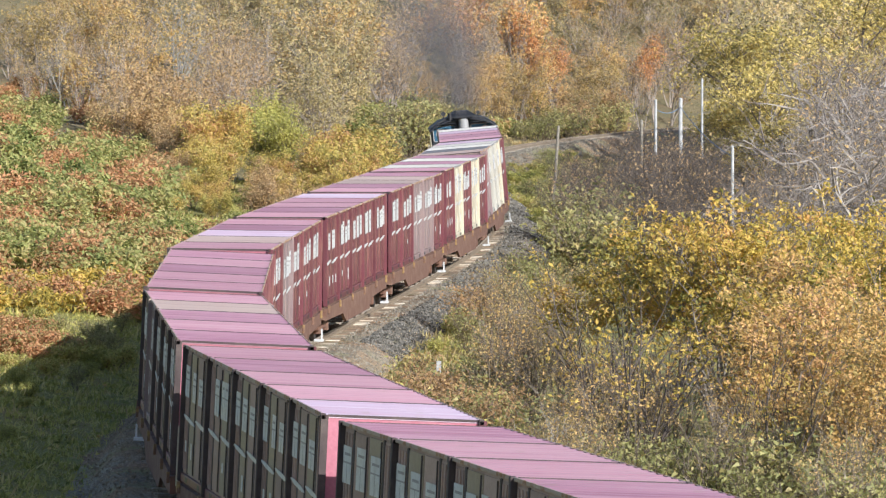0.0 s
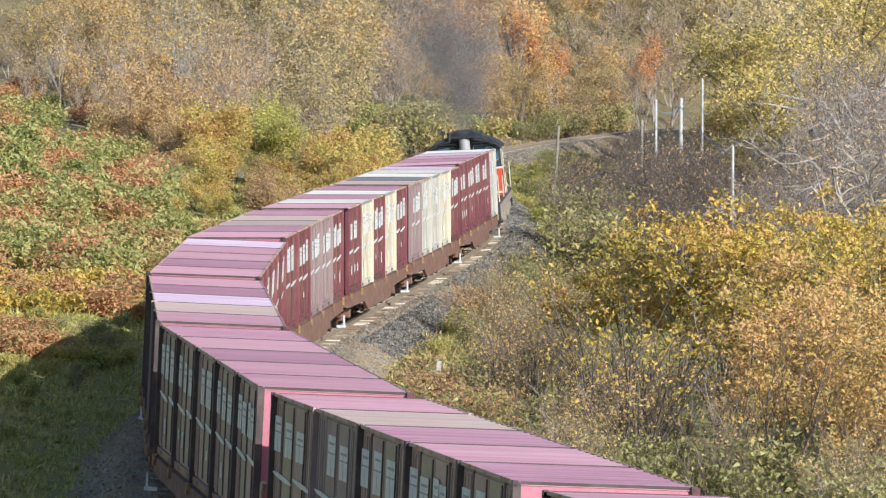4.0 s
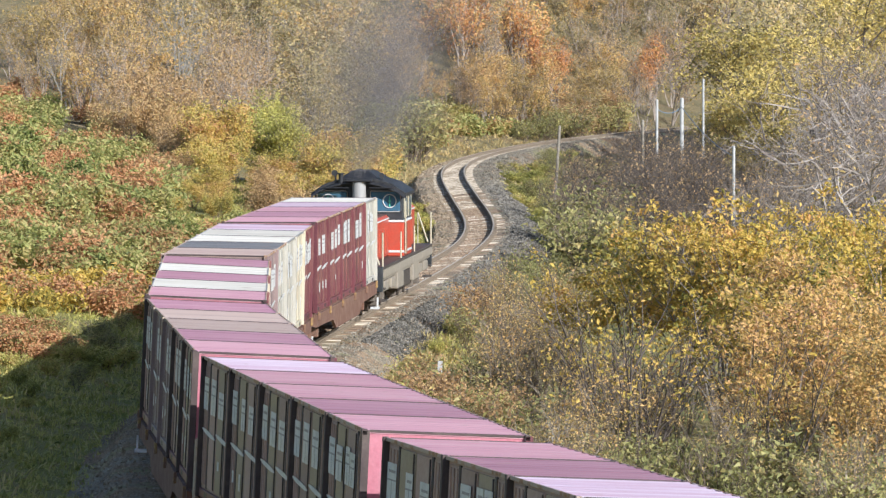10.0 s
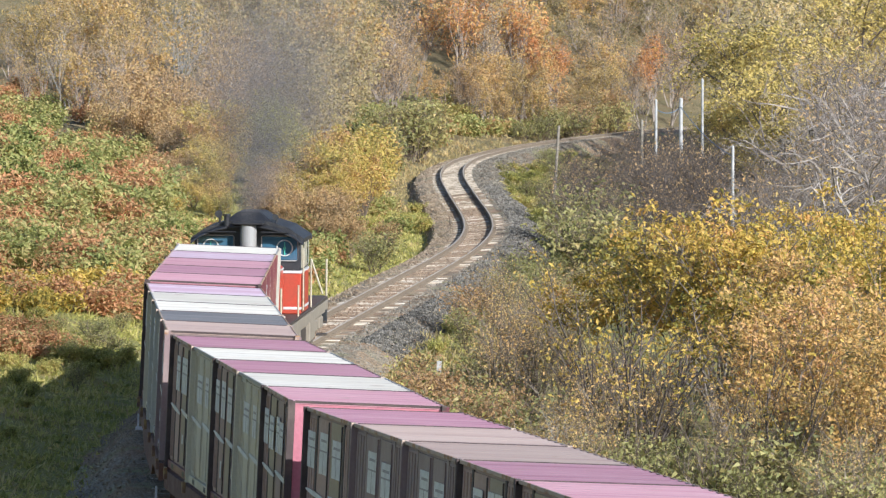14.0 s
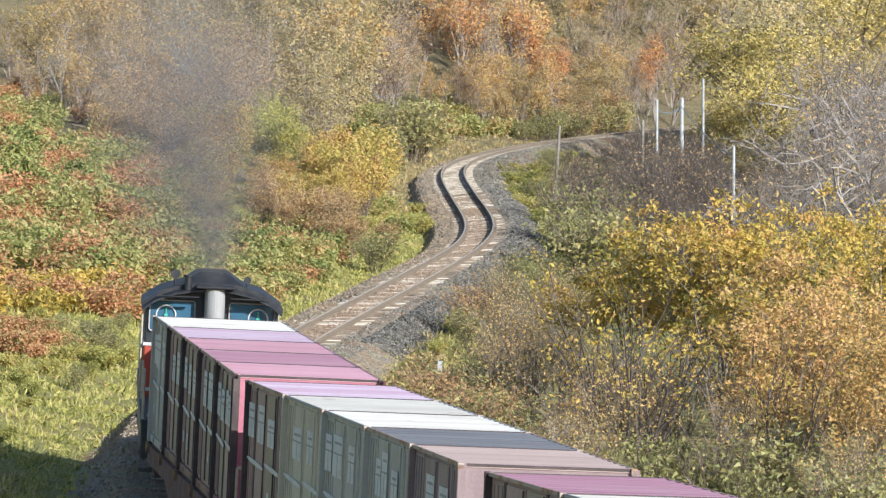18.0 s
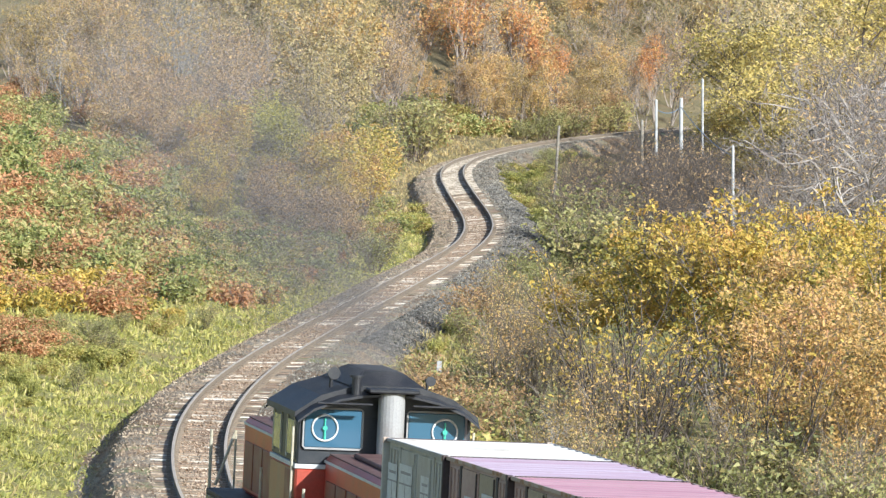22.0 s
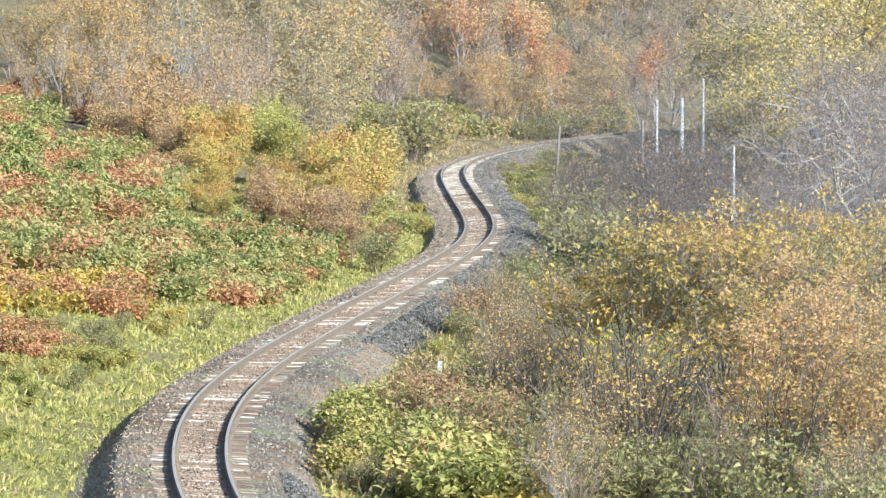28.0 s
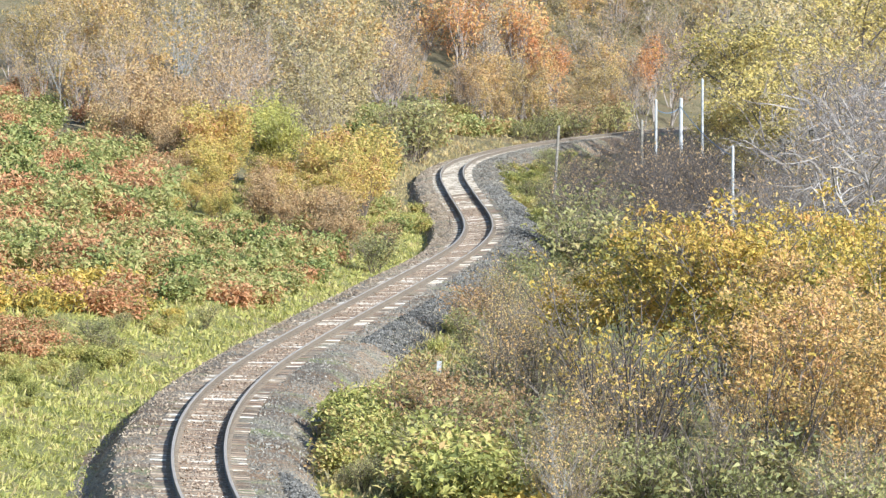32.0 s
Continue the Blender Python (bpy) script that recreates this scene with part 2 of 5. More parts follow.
def rod(bm, a, b, r, r2=None, n=8):
    a, b = Vector(a), Vector(b)
    d = b - a
    m = Matrix.Translation((a + b) / 2) @ d.to_track_quat("Z", "Y").to_matrix().to_4x4()
    bmesh.ops.create_cone(bm, cap_ends=True, segments=n, radius1=r, radius2=r if r2 is None else r2, depth=d.length, matrix=m)
    return bm


def rods(*rows, n=8):
    bm = bmesh.new()
    for r in rows:
        rod(bm, *r, n=n)
    return bm


# ------------------------------------------------------------------ ground
_tp = np.stack([LX, LY], 1)[::2]
_ts = SS[::2]


def beside(x, y):
    """Signed distance from the track line (right side positive) and the station there."""
    p = np.stack([np.ravel(x), np.ravel(y)], 1).astype(float)
    out, st = np.empty(len(p)), np.empty(len(p))
    for i in range(0, len(p), 4000):
        d = p[i:i + 4000, None] - _tp[None]
        n = (d ** 2).sum(2)
        j = n.argmin(1)
        k = np.arange(len(j))
        hd = HEAD[::2][j]
        right = d[k, j, 0] * np.cos(hd) + d[k, j, 1] * np.sin(hd)
        out[i:i + 4000] = np.sign(right) * np.sqrt(n[k, j])
        st[i:i + 4000] = _ts[j]
    return out, st


def step01(a, b, v):
    t = np.clip((v - a) / (b - a), 0, 1)
    return t * t * (3 - 2 * t)


def ground_z(x, y):
    x, y = np.ravel(np.asarray(x, float)), np.ravel(np.asarray(y, float))
    d, s = beside(x, y)
    bed = -0.80
    left = bed + 0.55 * step01(2.8, 6, -d) + 0.17 * np.clip(-d - 5, 0, 40) + 0.06 * np.clip(-d - 45, 0, 400)
    right = bed - 0.5 * step01(2.6, 6, d) + 0.07 * np.clip(d - 7, 0, 60) + 0.10 * np.clip(d - 10, 0, 40) * step01(200, 260, y)
    z = np.where(d < 0, left, right)
    z = bed + (z - bed) * step01(60, 115, y)
    z += 0.17 * np.clip(y - 440, 0, 500) * step01(3, 40, np.abs(d)) + 0.12 * np.clip(y - 1000, 0, 600)
    z += 9.6 * np.exp(-(x ** 2 + y ** 2) / 24 ** 2) * step01(4, 12, np.abs(d))
    w = step01(4, 9, np.abs(d))
    z += w * (0.25 * np.sin(x * .41 + 1.3 * np.sin(y * .11)) * np.cos(y * .23) + 0.12 * np.sin(x * 1.1 + y * .7))
    return z


def spaced(lo, a, b, hi, fine, n):
    """Grid lines: close together from a to b, opening out to lo and hi."""
    q = np.linspace(0, 1, n + 1)[1:] ** 2.5
    return np.concatenate([(a - (a - lo) * q)[::-1], np.arange(a, b, fine), b + (hi - b) * q])


gx, gy = spaced(-2600, -45, 45, 2600, 1.0, 16), spaced(-1500, 70, 480, 4200, 2.0, 22)
GX, GY = np.meshgrid(gx, gy)
gv = np.stack([GX.ravel(), GY.ravel(), ground_z(GX, GY)], 1)
nx, ny = len(gx), len(gy)
ii = (np.arange(ny - 1)[:, None] * nx + np.arange(nx - 1)[None]).ravel()
ground = new("ground", mesh_of("ground", gv, np.stack([ii, ii + 1, ii + nx + 1, ii + nx], 1), SOIL, True))
tagged(ground, "grassy autumn valley floor and slopes of brown soil", "ground", kind="structure")

# ballast bed
bs = np.arange(-336, 426, 1.0)
prof = [(-3.0, -1.0), (-2.3, -.80), (-1.8, -.26), (-1.5, -.18), (-1.15, -.175), (-.7, -.170), (-.5, -.19), (0, -.185), (.5, -.19), (.7, -.170), (1.15, -.175), (1.5, -.19), (1.95, -.26), (2.5, -.62), (3.3, -1.3)]
rng = np.random.RandomState(3)
bv = np.concatenate([on_track(bs, l, h) for l, h in prof]).reshape(len(prof), len(bs), 3)
bv[..., 2] += rng.uniform(-.014, .014, bv.shape[:2])
nb = len(bs)
ii = (np.arange(len(prof) - 1)[:, None] * nb + np.arange(nb - 1)[None]).ravel()
ballast = new("ballast", mesh_of("ballast", bv.reshape(-1, 3), np.stack([ii, ii + nb, ii + nb + 1, ii + 1], 1), BALLAST))
tagged(ballast, "grey and rusty crushed stone ballast bed", "ballast", kind="structure")

# rails
track = thing("railway_track", "single narrow-gauge railway track of steel rails on pale sleepers", "railway track", kind="structure")


def sweep(profile, s, side):
    v = np.concatenate([on_track(s, side * .566 + a, h) for a, h in profile]).reshape(len(profile), len(s), 3)
    n, k = len(profile), len(s)
    f = []
    for i in range(n):
        j = (i + 1) % n
        for q in range(k - 1):
            f.append((i * k + q, j * k + q, j * k + q + 1, i * k + q + 1))
    return v.reshape(-1, 3), f


rs = np.arange(-336, 426, 1.5)
for side in (-1, 1):
    web = part("rail", mesh_of("rail", *sweep([(-.065, -.155), (.065, -.155), (.065, -.14), (.012, -.125), (.012, -.05), (.033, -.035), (.033, -.006), (-.033, -.006),
                                              (-.033, -.035), (-.012, -.05), (-.012, -.125), (-.065, -.14)], rs, side), RAIL), None, track, "rusty steel rail")
    part("running_surface", mesh_of("running_surface", *sweep([(-.034, -.006), (.034, -.006), (.03, .002), (-.03, .002)], rs, side), RAIL_TOP), None, web, "worn bright rail head")


# ------------------------------------------------------------------ plants
def tubes(segs, sides=4):
    """Tapered sticks from rows of start, end, start radius, end radius, as one vertex and face list."""
    a, b = np.array([s[0] for s in segs]), np.array([s[1] for s in segs])
    r0, r1 = np.array([s[2] for s in segs])[:, None, None], np.array([s[3] for s in segs])[:, None, None]
    d = b - a
    d /= np.linalg.norm(d, axis=1)[:, None] + 1e-9
    ref = np.where(np.abs(d[:, 2:3]) > .9, [[1., 0, 0]], [[0, 0, 1.]])
    u = np.cross(d, ref)
    u /= np.linalg.norm(u, axis=1)[:, None]
    w = np.cross(d, u)
    an = np.arange(sides) / sides * 2 * math.pi
    ring = np.cos(an)[None, :, None] * u[:, None] + np.sin(an)[None, :, None] * w[:, None]
    v = np.concatenate([a[:, None] + ring * r0, b[:, None] + ring * r1], 1)
    n = len(segs)
    base = (np.arange(n) * 2 * sides)[:, None]
    k = np.arange(sides)
    k2 = (k + 1) % sides
    f = np.stack([base + k, base + k2, base + sides + k2, base + sides + k], -1).reshape(-1, 4)
    return v.reshape(-1, 3), f


def leaves(points, size, rs, droop=0.3, slim=0.55, plain=False):
    """A bent four-cornered leaf (or a plain pointed one) at each point, turned at random."""
    n = len(points)
    sz = size * rs.uniform(.6, 1.35, n)[:, None]
    az, tilt = rs.uniform(0, 2 * math.pi, n), rs.normal(-droop, .55, n)
    d = np.stack([np.cos(az) * np.cos(tilt), np.sin(az) * np.cos(tilt), np.sin(tilt)], 1)
    side = np.cross(d, rs.normal(0, 1, (n, 3)) + [[0, 0, 1.2]])
    side /= np.linalg.norm(side, axis=1)[:, None] + 1e-9
    up = np.cross(side, d)
    p = np.asarray(points)
    if plain:
        w = side * sz * slim * .5
        return np.stack([p - w, p + w, p + d * sz], 1).reshape(-1, 3), np.arange(n * 3).reshape(-1, 3)
    mid = p + d * sz * .5 + up * sz * .10
    v = np.stack([p, mid + side * sz * slim * .5, p + d * sz, mid - side * sz * slim * .5], 1)
    f = np.arange(n * 4).reshape(-1, 4)
    return v.reshape(-1, 3), f


def grow(rs, height, spread, stems=1, levels=3, radius=.06, lean=.25, forks=4, base=.25, bend=.35, up=.35):
    """Sticks of a tree or shrub, and the ends of its twigs."""
    segs, tips = [], []

    def limb(p, d, length, r, level):
        steps = 5 if level == 0 else 4 if level == 1 else 2
        pts = [p]
        for i in range(steps):
            d = d + rs.normal(0, bend / steps, 3) + np.array([0, 0, up / steps / 3])
            d /= np.linalg.norm(d)
            q = p + d * length / steps
            segs.append((p, q, r * (1 - .55 * i / steps), r * (1 - .55 * (i + 1) / steps)))
            p = q
            pts.append(p)
        if level + 1 < levels:
            for k in range(forks + (2 if level == 0 else 0)):
                t = rs.uniform(base if level == 0 else .25, 1)
                j = min(int(t * steps), steps - 1)
                o = pts[j] + (pts[j + 1] - pts[j]) * (t * steps - j)
                az = rs.uniform(0, 2 * math.pi)
                dd = d * .75 + np.array([math.cos(az), math.sin(az), .15]) * (.75 if level == 0 else .85) * spread
                limb(o, dd / np.linalg.norm(dd), length * rs.uniform(.38, .62) * (1.15 - .4 * t), r * .45, level + 1)
        if level >= levels - 2:
            for i in range(1, len(pts)):
                tips.append(pts[i])
                tips.append((pts[i] + pts[i - 1]) / 2)

    for s in range(stems):
        az = rs.uniform(0, 2 * math.pi)
        d = np.array([math.cos(az) * lean, math.sin(az) * lean, 1.0])
        off = np.array([math.cos(az), math.sin(az), 0]) * (0 if stems == 1 else rs.uniform(0, .03) * height * lean / .25)
        limb(off + np.array([0, 0, -.15]), d / np.linalg.norm(d), height * rs.uniform(.62, .82), radius * rs.uniform(.7, 1.1), 0)
    return segs, np.array(tips)


def plant(name, seed, label, category, group, leaf_mat, wood_mat, height, spread, stems, levels, radius, count, leaf, cloud=.25, forks=4, lean=.25, base=.25, tree=False, bend=.35,
          slim=.55, up=.35, plain=False, clump=.8, spray=0.0, droop=.3, low=0.0):
    """One tree or shrub: woody part and leaves, which may hang in sprays that start at the twigs."""
    rs = np.random.RandomState(seed)
    segs, tips = grow(rs, height, spread, stems, levels, radius, lean, forks, base, bend, up)
    top = thing(name, label, category, group)
    thick, thin = [g for g in segs if g[2] > .03], [g for g in segs if g[2] <= .03]
    v1, f1 = tubes(thick, 5) if thick else (np.zeros((0, 3)), np.zeros((0, 4), int))
    v2, f2 = tubes(thin, 3) if thin else (np.zeros((0, 3)), np.zeros((0, 4), int))
    part("trunk" if tree else "branchwork", mesh_of("trunk" if tree else "branchwork", np.concatenate([v1, v2]), np.concatenate([f1, f2 + len(v1)]), wood_mat), None, top)
    if count:
        w = (rs.gamma(clump, 1, len(tips)) + .06 * clump) * np.clip((tips[:, 2] / tips[:, 2].max() - low) * 8, .03, 1)
        pick = rs.choice(len(tips), count, p=w / w.sum())
        at = tips[pick] + rs.normal(0, cloud, (count, 3)) * [1, 1, .8]
        if spray:
            az = rs.uniform(0, 2 * math.pi, len(tips))
            way = np.stack([np.cos(az), np.sin(az), rs.normal(-.12, .3, len(tips))], 1)
            at += way[pick] * (rs.uniform(0, 1, count) * spray)[:, None]
        at[:, 2] = np.maximum(at[:, 2], .03)
        part("crown" if tree else "foliage", mesh_of("crown" if tree else "foliage", *leaves(at, leaf, rs, droop, slim, plain), leaf_mat), None, top)
    TALL[name] = max(TALL.get(name, 0), float(np.percentile([g[1][2] for g in segs], 98)))
    WIDE[name] = max(WIDE.get(name, 0), float(np.percentile(np.hypot(tips[:, 0], tips[:, 1]), 88)))
    return top


# (kind, seeds) -> prototypes; each prototype stands once itself, the rest are copies
PROTO, USED, TALL, WIDE = {}, {}, {}, {}


def kinds(key, seeds, **kw):
    PROTO[key] = [plant(seed=s, **kw) for s in seeds]
    USED[key] = 0


def put(key, x, y, size=1.0, turn=None, rs=random, dz=0.0):
    ps = PROTO[key]
    src = ps[USED[key] % len(ps)]
    z = float(ground_z([x], [y])[0]) + dz
    turn = rs.uniform(0, 360) if turn is None else turn
    m = pose(x, y, z, 0, 0, turn) @ Matrix.Diagonal((size * rs.uniform(.9, 1.12), size * rs.uniform(.9, 1.12), size, 1))
    if USED[key] < len(ps):
        src.matrix_basis = m
        ob = src
    else:
        ob = copy_thing(src, m)
        ob.matrix_basis = m
    USED[key] += 1
    return ob
# ------------------------------------------------------------------ kinds of plants
kinds("yellow_tree", (11, 12, 13), name="yellow_tree", label="small tree with sprays of yellow leaves on thin grey limbs", category="tree", group="yellow trees by the line",
      leaf_mat=L_YELLOW, wood_mat=BARK, height=5.6, spread=0.85, stems=4, levels=4, radius=.055, count=3600, leaf=0.14, cloud=0.10, forks=4, tree=True, lean=0.38, base=.45, clump=0.16, spray=.5, low=0.45)
kinds("orange_tree", (21, 22, 23), name="orange_tree", label="small tree thick with golden orange leaves", category="tree", group="orange trees by the line",
      leaf_mat=L_ORANGE, wood_mat=STEM, height=5.0, spread=0.8, stems=5, levels=4, radius=.04, count=2900, leaf=0.125, cloud=0.11, forks=4, tree=True, lean=0.35, clump=0.18, spray=.4, low=0.3)
kinds("sapling", (25, 26, 27), name="sapling", label="dark multi-stemmed sapling with few yellow leaves remaining", category="tree", group="dark saplings",
      leaf_mat=L_YELLOW, wood_mat=DARK_TWIG, height=5.6, spread=.6, stems=4, levels=4, radius=0.05, count=420, leaf=.13, cloud=.06, forks=3, tree=True, lean=.4, base=.3, bend=.25, clump=0.25, spray=.35)
kinds("twig_shrub", (31, 32, 33, 34), name="twig_shrub", label="almost bare grey-brown shrub of upright stems", category="shrub", group="bare shrubs",
      leaf_mat=L_OCHRE, wood_mat=STEM, height=3.6, spread=0.6, stems=7, levels=4, radius=.026, count=420, leaf=0.085, cloud=.10, forks=3, lean=0.2, up=.5, clump=.4)
kinds("rust_bush", (41, 42, 43), name="rust_bush", label="rusty red-brown bush with small dry leaves", category="bush", group="rusty bushes",
      leaf_mat=L_RUST, wood_mat=TWIG, height=2.3, spread=.9, stems=11, levels=3, radius=.018, count=1500, leaf=.11, cloud=.13, forks=5, lean=.35, plain=True, clump=.5, spray=.25)
kinds("green_bush", (51, 52, 53), name="green_bush", label="leafy bush with broad yellow-green leaves", category="bush", group="green bushes",
      leaf_mat=L_GREEN, wood_mat=TWIG, height=1.5, spread=1.0, stems=9, levels=3, radius=.015, count=2100, leaf=0.13, cloud=.13, forks=4, lean=.6, slim=.6, clump=.5, spray=.25)
kinds("olive_shrub", (61, 62, 63), name="olive_shrub", label="low olive and ochre scrub", category="shrub", group="olive shrubs",
      leaf_mat=L_SCRUB, wood_mat=STEM, height=1.9, spread=.8, stems=11, levels=3, radius=.017, count=1000, leaf=.115, cloud=.13, forks=5, lean=.4, plain=True, clump=.5, spray=.25)
kinds("knotweed", (71, 72, 73, 74), name="knotweed", label="broad-leaved pale green knotweed on the bank", category="plant", group="knotweed on the bank",
      leaf_mat=L_KNOT, wood_mat=TWIG, height=1.1, spread=1.0, stems=11, levels=3, radius=.012, count=1250, leaf=0.185, cloud=.17, forks=3, lean=.7, slim=.55, clump=.6, spray=.3, droop=.15)
kinds("russet_knotweed", (171, 172, 173), name="russet_knotweed", label="knotweed turned russet brown on the bank", category="plant", group="russet knotweed on the bank",
      leaf_mat=L_KNOT_RED, wood_mat=TWIG, height=1.1, spread=1.0, stems=11, levels=3, radius=.012, count=1250, leaf=0.165, cloud=.17, forks=3, lean=.7, slim=.55, clump=.6, spray=.3, droop=.25)
kinds("golden_plant", (75, 76), name="golden_plant", label="low plant with golden yellow leaves", category="plant", group="golden undergrowth",
      leaf_mat=L_YELLOW, wood_mat=TWIG, height=1.0, spread=1.0, stems=9, levels=3, radius=.012, count=620, leaf=.17, cloud=.14, forks=3, lean=.7, plain=True, clump=.5, spray=.2)
kinds("golden_willow", (81, 82, 83), name="golden_willow", label="upright willow bush in thin golden leaf", category="bush", group="golden willow bushes",
      leaf_mat=L_WILLOW, wood_mat=TWIG, height=3.4, spread=.55, stems=13, levels=4, radius=.022, count=3400, leaf=0.15, cloud=.15, forks=3, lean=.3, plain=True, clump=0.2, spray=.25)
kinds("russet_willow", (84, 85, 86), name="russet_willow", label="upright willow bush turned russet brown", category="bush", group="russet willow bushes",
      leaf_mat=L_RUSSET, wood_mat=TWIG, height=3.2, spread=.55, stems=13, levels=4, radius=.02, count=2200, leaf=0.145, cloud=.15, forks=3, lean=.32, plain=True, clump=0.2, spray=.25)
kinds("lime_tree", (91, 92), name="lime_tree", label="young tree still in yellow-green leaf", category="tree", group="yellow-green trees",
      leaf_mat=L_LIME, wood_mat=BARK, height=5.0, spread=.5, stems=5, levels=4, radius=.05, count=4000, leaf=0.15, cloud=.2, tree=True, lean=.2, plain=True, clump=0.3, spray=.3)
kinds("bare_tree", (101, 102, 103, 104), name="bare_tree", label="leafless grey tree with fine branching", category="tree", group="bare trees",
      leaf_mat=L_RUSSET, wood_mat=GREY_TWIG, height=8.0, spread=.6, stems=4, levels=4, radius=0.075, count=1100, leaf=0.17, cloud=.3, forks=4, tree=True, lean=.3, base=.12, plain=True, clump=0.3)
kinds("scrub_tree", (151, 152, 153), name="scrub_tree", label="dense dark brown scrub tree with dry leaves", category="tree", group="dark scrub trees",
      leaf_mat=L_RUSSET, wood_mat=DARK_TWIG, height=5.2, spread=.9, stems=6, levels=4, radius=.035, count=240, leaf=0.13, cloud=.15, forks=6, tree=True, lean=.4, base=.08, plain=True, clump=.3)
kinds("thicket_tree", (105, 106, 107), name="thicket_tree", label="low leafless tree with arching pale grey boughs", category="tree", group="bare thicket trees",
      leaf_mat=L_OCHRE, wood_mat=THICKET, height=5.0, spread=1.6, stems=5, levels=4, radius=0.062, count=120, leaf=.13, cloud=.2, forks=5, tree=True, lean=.7, base=.15, bend=1.3, up=-.4)
kinds("twig_thicket", (108, 109), name="twig_thicket", label="dense thicket of thin dim grey twigs", category="shrub", group="twig thickets",
      leaf_mat=L_RUSSET, wood_mat=DIM_TWIG, height=5.0, spread=1.0, stems=8, levels=4, radius=0.028, count=350, leaf=.10, cloud=.2, forks=4, lean=.4, base=.1, plain=True)
kinds("ochre_tree", (111, 112, 113), name="ochre_tree", label="woodland tree in thin ochre brown leaf", category="tree", group="ochre woodland trees",
      leaf_mat=L_OCHRE, wood_mat=GREY_TWIG, height=8.0, spread=.65, stems=4, levels=4, radius=.06, count=2600, leaf=0.23, cloud=0.16, forks=5, tree=True, lean=.25, base=.1, plain=True, clump=0.12, spray=0.6)
kinds("olive_tree", (115, 116, 117), name="olive_tree", label="woodland tree in yellow-olive leaf", category="tree", group="olive woodland trees",
      leaf_mat=L_OLIVE, wood_mat=GREY_TWIG, height=8.0, spread=.65, stems=4, levels=4, radius=.06, count=2600, leaf=0.23, cloud=0.16, forks=5, tree=True, lean=.25, base=.08, plain=True, clump=0.12, spray=0.6)
kinds("gold_tree", (121, 122, 123), name="gold_tree", label="woodland tree with golden leaves in level layers", category="tree", group="golden woodland trees",
      leaf_mat=L_GOLD, wood_mat=DIM_TWIG, height=7.0, spread=1.3, stems=3, levels=4, radius=.07, count=5200, leaf=0.165, cloud=0.15, forks=5, tree=True, lean=.3, base=.1, plain=True, clump=0.14, spray=.9, up=-.3)
kinds("red_tree", (131, 132, 133), name="red_tree", label="maple tree in orange-red autumn leaf", category="tree", group="red maples",
      leaf_mat=L_RED, wood_mat=GREY_TWIG, height=8.0, spread=0.28, stems=2, levels=4, radius=.08, count=1700, leaf=0.19, cloud=.22, forks=5, tree=True, lean=0.08, base=.35, plain=True, clump=0.2, spray=.4, low=0.35)
kinds("birch", (141, 142), name="birch", label="slim birch with a white trunk and few leaves", category="tree", group="birches",
      leaf_mat=L_OCHRE, wood_mat=PALE_BARK, height=10.0, spread=.5, stems=1, levels=4, radius=.08, count=220, leaf=.24, cloud=.35, forks=5, tree=True, lean=.05, base=.35, bend=.2)

F = 11953.0


def at_col(col, y):
    """World x of a line of sight that starts col columns across a view 1568 wide, at distance y."""
    return (col - 784) * y / F


def clear(x, y, keep):
    return abs(beside([x], [y])[0][0]) >= keep


def grove(key, n, cols, tops, far, near, seed, keep=3.8, sep=.5, most=1.7, ragged=12):
    """n plants between two lines of sight; their tops come down from tops[0] on the far side to tops[1] on the near side."""
    dice, got = random.Random(seed), []
    for _ in range(n * 12):
        if len(got) >= n:
            break
        u = dice.random()
        col, y = dice.uniform(*cols), far + (near - far) * u + dice.uniform(-2, 2)
        x = at_col(col, y)
        top = EYE[2] - (tops[0] + (tops[1] - tops[0]) * u + dice.uniform(-ragged, ragged) + 67) * y / F
        size = (top - float(ground_z([x], [y])[0])) / TALL[key]
        size = min(size, most)
        half = min(WIDE[key] * size * F / y, (cols[1] - cols[0]) / 2)
        x = at_col(cols[0] + half + (col - cols[0]) * (1 - 2 * half / (cols[1] - cols[0])), y)
        if not .2 < size or not clear(x, y, keep) or any((x - a) ** 2 + (y - b) ** 2 < sep ** 2 for a, b in got):
            continue
        got.append((x, y))
        put(key, x, y, size, rs=dice)


_yy = np.arange(120.0, 620.0, 1.0)


def bed(key, n, cols, rows, seed, sizes=(.8, 1.2), keep=3.6, other=None, share=.5, patch=(90, 55)):
    """n low plants on the ground within a range of sight lines; another kind takes over in patches."""
    dice = random.Random(seed)
    for _ in range(n):
        col, row = dice.uniform(*cols), dice.uniform(*rows)
        over = np.nonzero(ground_z((col - 784) * _yy / F, _yy) >= EYE[2] - (row + 67) * _yy / F)[0]
        if not len(over):
            continue
        y = float(_yy[over[0]]) + dice.uniform(-.5, .5)
        x = at_col(col, y)
        if not clear(x, y, keep):
            continue
        use = other if other and noise.noise((col / patch[0], row / patch[1], seed)) > .5 - share else key
        put(use, x, y, dice.uniform(*sizes), rs=dice)


